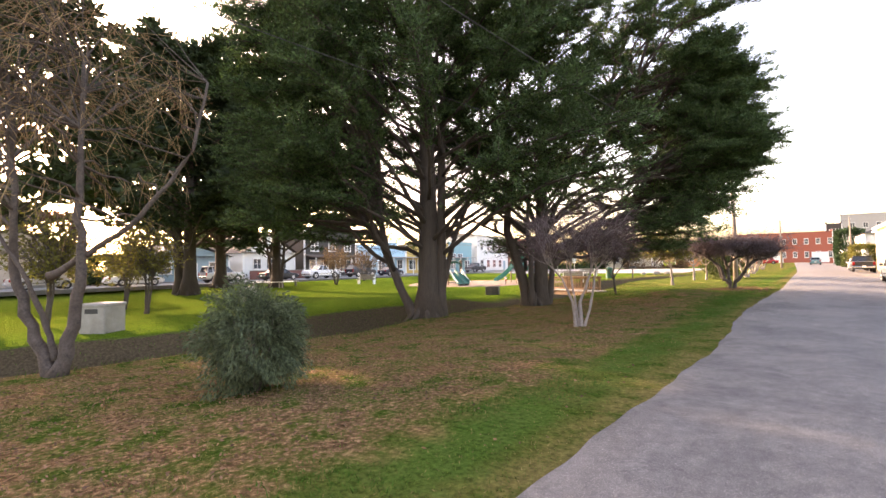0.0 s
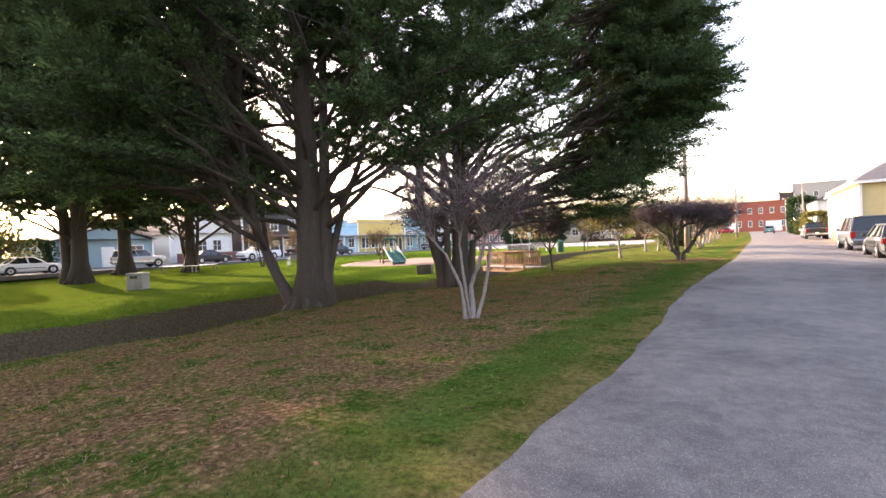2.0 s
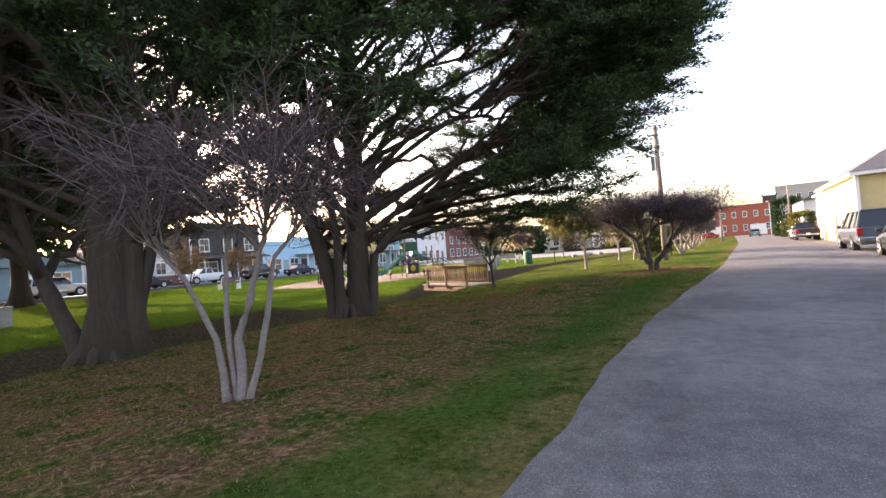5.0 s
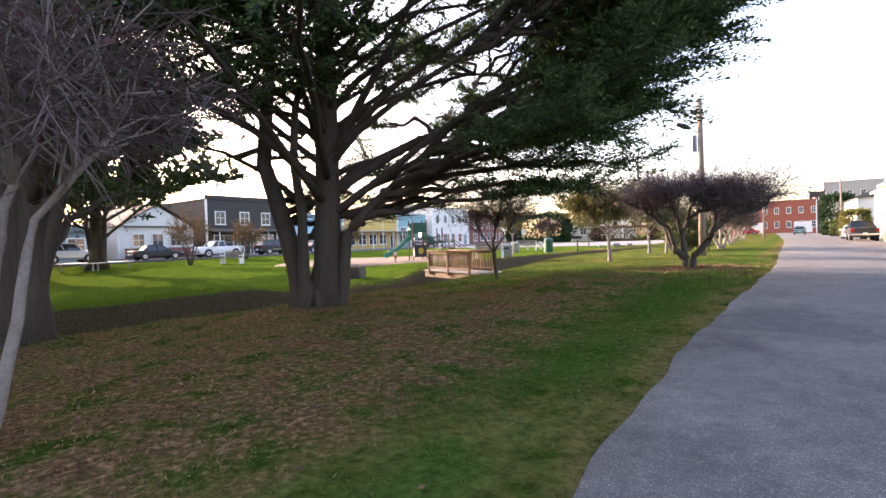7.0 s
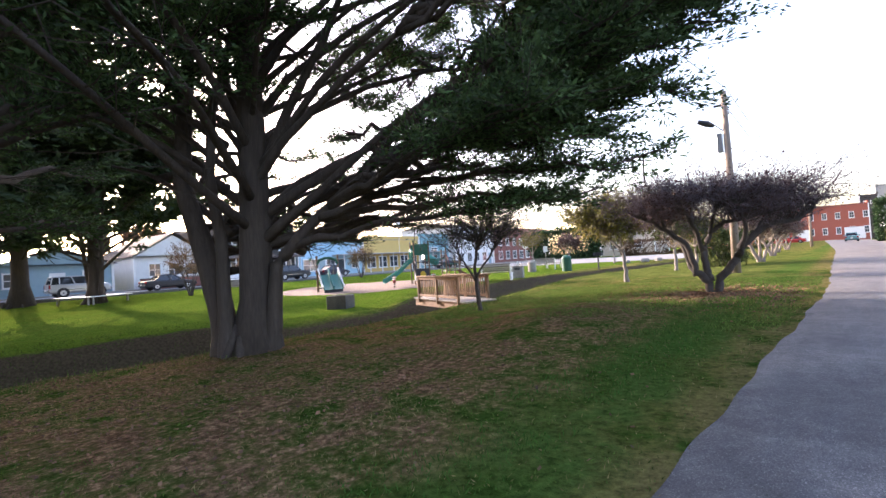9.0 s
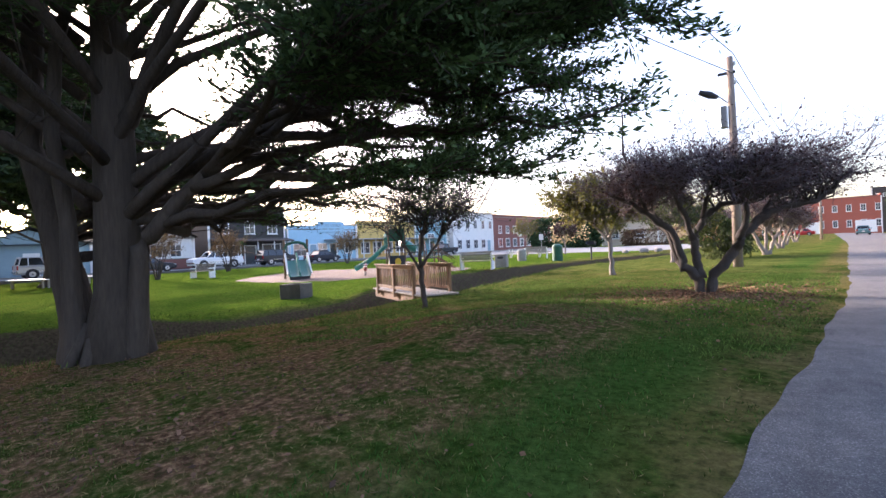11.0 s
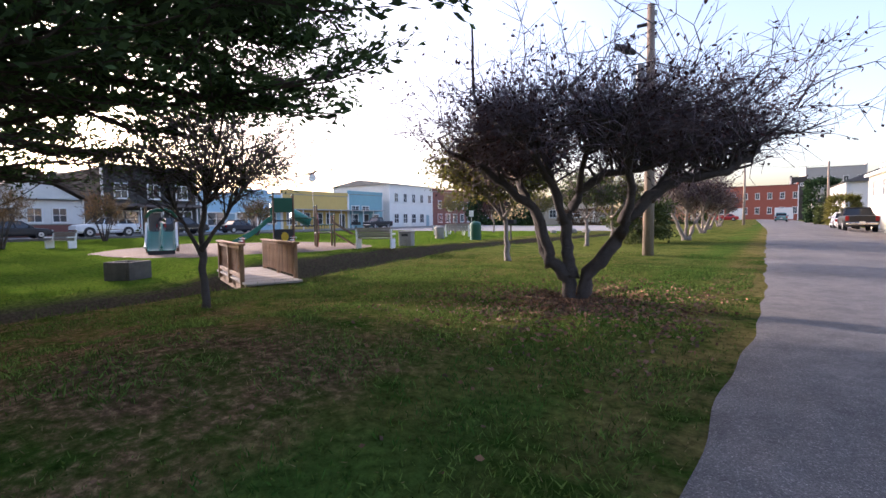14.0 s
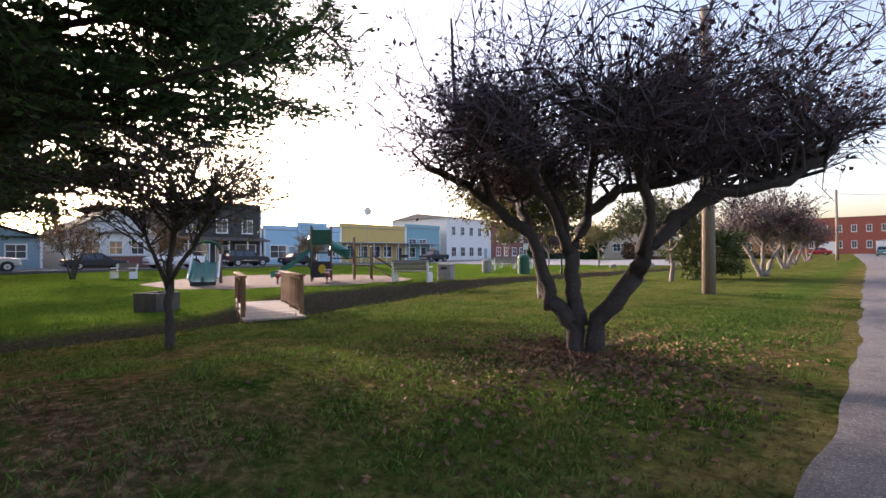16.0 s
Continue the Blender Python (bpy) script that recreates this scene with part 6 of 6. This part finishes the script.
building("beige_far_house", "beige rendered house beyond the car park", -34.0, -24.0, 104.0, 114.0, 0.6, 4.4, BEIGE_WALL, "gable_x", SHINGLE_BROWN, 1.8, windows=[("s", -31.5, 1.9, 1.3, 1.4), ("s", -27, 1.9, 1.3, 1.4)])
building("orange_far_house", "low orange-brown building beyond the car park", -22.0, -10.0, 118.0, 128.0, 0.7, 4.0, paint("terracotta_render", (0.5, 0.22, 0.12)), "gable_x", SHINGLE_BROWN, 1.6, windows=[("s", -19, 1.8, 1.3, 1.3), ("s", -14, 1.8, 1.3, 1.3)])

# blue shop's raised sign panel, its weathered lettering shown as bars; verandah posts
sg = thing("shop_sign", "raised pale blue sign board with faded lettering", "sign", Matrix.Translation((FX + 0.12, 59.8, 5.04)))
part("board", MB().box(0, 0, 0.3, 0.18, 4.9, 1.6, ch=0.03), BLUE_WALL, sg)
fc = bpy.data.curves.new("lettering", "FONT")
fc.body, fc.size, fc.extrude, fc.align_x = "POST OFFICE", 0.62, 0.012, "CENTER"
fo = bpy.data.objects.new("lettering", fc)
lettering = new("lettering", bpy.data.meshes.new_from_object(fo))
lettering.data.materials.append(GREYBLUE_WALL)
lettering.parent = sg
lettering.matrix_local = pose(0.11, 0, 0.3, 90, 0, 90)
for k in range(3):
    part("lettering_bar", MB().box(0.11, -1.2 + 1.2 * k, -0.05, 0.02, 0.95, 0.2), GREYBLUE_WALL, sg)
vr = thing("verandah", "flat-roofed shop verandah on slim white posts", "verandah", Matrix.Translation((FX, 0, 0.44)))
part("canopy", MB().box(1.2, 72.0, 2.95, 2.4, 27.0, 0.14, ch=0.02), GREY_WALL, vr)
for k in range(11):
    part("post", MB().box(2.25, 59.0 + 2.6 * k, 1.42, 0.12, 0.12, 2.95, ch=0.01), WHITE_PAINT, vr)
cn = thing("shop_canopy", "dark sloping canopy on white posts", "canopy", Matrix.Translation((FX, 0, 0.44)))
part("roof", MB().box(1.0, 47, 3.1, 2.2, 10.4, 0.16, ry=10, ch=0.02), SHINGLE_BROWN, cn)
for k in range(5):
    part("post", MB().box(1.9, 42.4 + 2.3 * k, 1.42, 0.12, 0.12, 2.9, ch=0.01), WHITE_PAINT, cn)
wl = thing("garden_wall", "low brown-red garden wall along the pavement", "wall", Matrix.Translation((FX + 1.6, 36.5, 0.44)))
part("wall_body", MB().box(0, 0, 0.5, 0.3, 9.0, 1.1, ch=0.03), BROWN_WALL, wl)
part("coping", MB().box(0, 0, 1.08, 0.4, 9.1, 0.08, ch=0.02), CONCRETE, wl)


def hedge(name, label, x, y, sx, sy, h, n, mat, seed, z=None, leaf=(0.28, 0.16)):
    rng = np.random.default_rng(seed)
    t = thing(name, label, "hedge" if "hedge" in name else "shrub", Matrix.Translation((x, y, hz(x, y) if z is None else z)))
    core = MB()
    core.tube([(0, 0, -0.05), (0, 0, h * 0.5)], [0.08, 0.04], 6)
    part("stem", core, BARK_DARK, t)
    u = rng.uniform(-1, 1, (n, 3))
    face = rng.integers(0, 3, n)
    u[np.arange(n), face] = np.sign(u[np.arange(n), face]) * rng.uniform(0.75, 1.0, n)
    u = u / np.maximum(np.linalg.norm(u, axis=1, keepdims=True), 1) ** 0.5
    u *= 1 + 0.12 * np.sin(u[:, :1] * 6 + seed) * np.cos(u[:, 1:2] * 7)
    c = u * np.array([sx / 2, sy / 2, h / 2]) + np.array([0, 0, h / 2])
    tagged(part("foliage", quads_mesh("foliage", leaf_quads(c, u + rng.normal(0, 0.7, (n, 3)), *leaf, rng), mat), mat, t), kind="stuff")


hedge("clipped_hedge", "tall dark clipped hedge across the street", FX + 1.5, 17.2, 2.0, 6.0, 3.0, 5000, HEDGE_LEAF, 1, 0.44)
hedge("clipped_hedge", "dark green hedge beyond the car park", -38, 96, 14, 3.0, 5.5, 8000, HEDGE_LEAF, 2, 0.5, (0.5, 0.3))
hedge("far_shrub", "russet scrub along the car park", -22, 97, 12, 3.0, 2.6, 4000, RUST_LEAF, 3, None, (0.4, 0.2))
hedge("far_shrub", "green scrub beyond the car park", -10, 100, 8, 3.0, 3.4, 3500, GREEN_LEAF, 4, None, (0.4, 0.2))
hedge("garden_shrub", "rust-red shrub in front of the yellow house", 10.3, 44.0, 2.6, 2.2, 2.6, 3500, RUST_LEAF, 5, None, (0.2, 0.08))
hedge("garden_shrub", "grey-green shrub beside the yellow house", 12.6, 43.2, 2.6, 2.2, 2.1, 3000, GREEN_LEAF, 6, None, (0.2, 0.08))
hedge("garden_shrub", "yellow-green palm-like shrub by the white house", 8.4, 92.0, 2.8, 3.0, 3.4, 3500, YELLOW_LEAF, 7, None, (0.6, 0.1))
hedge("garden_shrub", "dark rounded garden bush", 7.6, 99.0, 2.4, 3.5, 2.4, 2500, GREEN_LEAF, 8, None, (0.3, 0.15))
hedge("garden_tree", "dark evergreen tree between the houses", 8.8, 116, 4.5, 4.5, 7.0, 5000, HEDGE_LEAF, 9, None, (0.5, 0.25))
hedge("garden_tree", "green tree rising behind the yellow house", 21.5, 66, 5, 5, 8.6, 5000, GREEN_LEAF, 10, None, (0.5, 0.25))
for i, (x, y) in enumerate(((-62, 14), (-66, 31), (-72, 41), (-68, -4), (-64, 3))):
    hedge("street_tree", "leafy tree behind the houses across the street", x - 8, y, 6, 6, 8.5, 3500, GREEN_LEAF if i % 2 else RUST_LEAF, 20 + i, 0.44, (0.6, 0.3))
fn = thing("garden_fence", "weathered board fence beside the yellow house", "fence", pose(9.2, 45.8, hz(9.2, 45.8)))
for k in range(14):
    part("board", MB().box(-1.0 + 0.22 * k, 0, 0.75, 0.2, 0.03, 1.5 + 0.12 * math.sin(k * 2.1), ch=0.006), WOOD_BENCH, fn)
for z in (0.35, 1.2):
    part("rail", MB().box(0.45, 0.05, z, 3.1, 0.05, 0.09, ch=0.006), WOOD_BENCH, fn)


# ---- grass, weeds and fallen leaves ----
def scatter(name, label, n, x0, x1, y0, y1, hgt, wid, mat, seed, keep, lean=0.35):
    rng = np.random.default_rng(seed)
    x, y = rng.uniform(x0, x1, n), rng.uniform(y0, y1, n)
    k = keep(x, y, rng)
    x, y = x[k], y[k]
    z = height(x, y) - 0.01
    c = np.stack([x, y, z], 1)
    d = np.stack([rng.normal(0, lean, len(x)), rng.normal(0, lean, len(x)), np.ones(len(x))], 1)
    tagged(new(name, quads_mesh(name, leaf_quads(c, d, hgt, wid, rng), mat)), label, "grass", kind="stuff")


def off_edge(x, y):
    return edge_x(y) - x


def patch(x, y, s, ph):
    return 0.5 + 0.5 * np.sin(x * s + ph + 1.7 * np.sin(y * s * 0.7 + ph)) * np.sin(y * s * 1.1 - ph + 1.3 * np.sin(x * s * 0.6))


scatter("lawn_grass", "short mixed green lawn grass", 260000, -12, 0.2, -4, 34, 0.036, 0.007, BLADE, 1, lambda x, y, r: (off_edge(x, y) > 0.02) & (r.random(len(x)) < np.where((off_edge(x, y) > 2.1) & (y < 21), 0.5, 0.9) * (0.15 + 0.85 * (patch(x, y, 1.6, 7) + 0.6 * patch(x, y, 4.1, 2) > 0.8))), 0.6)
scatter("lush_grass", "lush green grass band beside the road", 80000, -4.8, 0.2, -4, 34, 0.06, 0.008, BLADE_LUSH, 2, lambda x, y, r: (off_edge(x, y) > 0.75) & (off_edge(x, y) < 1.4 + 0.6 * patch(x, y, 0.9, 1)) & (patch(x, y, 0.7, 2) + 0.4 * patch(x, y, 3.1, 5) > 0.68), 0.55)
scatter("dry_grass", "dry straw-coloured grass blades", 190000, -12, 0.2, -4, 34, 0.045, 0.006, BLADE_DRY, 3, lambda x, y, r: (off_edge(x, y) > 0.0) & (patch(x, y, 0.8, 4) + 0.5 * r.random(len(x)) > np.where(y > 20, 0.85, 0.6)) & ((off_edge(x, y) > 1.9) | (r.random(len(x)) < 0.3)), 1.1)
scatter("tufted_grass", "uneven tufts of green grass round the plum tree", 110000, -9, 0.2, 19.5, 30, 0.06, 0.008, BLADE_TUFT, 6, lambda x, y, r: (off_edge(x, y) > 0.15) & (patch(x, y, 2.3, 3) + 0.7 * patch(x, y, 6.1, 1) + 0.3 * r.random(len(x)) > 1.12 - 0.15 * (y > 21.5)), 0.8)
scatter("bank_grass", "rough grass along the ditch", 30000, -20, -8, -4, 42, 0.11, 0.011, BLADE, 4, lambda x, y, r: np.abs(np.abs(x - ditch(y)[0]) / ditch(y)[1] - 1.0) < 0.25 + 0.3 * r.random(len(x)))
scatter("park_grass", "sunlit grass beyond the ditch", 60000, -40, -15, 4, 50, 0.045, 0.012, BLADE_PARK, 5, lambda x, y, r: ((x + 22.3) / 6.9) ** 2 + ((y - 33) / 5.4) ** 2 > 1)
rng = np.random.default_rng(77)
n = 26000
x, y = rng.uniform(-11.5, -1, n), rng.uniform(-4, 29, n)
dd = off_edge(x, y)
k = (dd > 0.3) & (rng.random(n) < np.where((dd > 2.2) & (y < 18.5), 0.6, 0.05) + 0.8 * np.exp(-((x + 2.6) ** 2 + (y - 24.6) ** 2) / 4) + 0.5 * (y < 4) * (dd > 2))
x, y = x[k], y[k]
c = np.stack([x, y, height(x, y) + 0.012], 1)
d = np.stack([rng.normal(0, 1, len(x)), rng.normal(0, 1, len(x)), rng.normal(0.1, 0.25, len(x))], 1)
a, r = rng.uniform(0, 2 * math.pi, 5000), np.abs(rng.normal(0, 1.15, 5000))
x, y = -2.62 + r * np.cos(a), 24.75 + r * np.sin(a)
x = np.minimum(x, edge_x(y) - 0.15 - 0.5 * np.abs(np.sin(a * 9)))
c = np.concatenate([c, np.stack([x, y, height(x, y) + 0.03], 1)])
d = np.concatenate([d, np.stack([np.cos(a * 7), np.sin(a * 5), rng.normal(0.1, 0.25, 5000)], 1)])
tagged(new("fallen_leaves", quads_mesh("fallen_leaves", leaf_quads(c, d, 0.046, 0.028, rng), LITTER)), "dry brown fallen leaves on the grass", "leaf litter", kind="stuff")
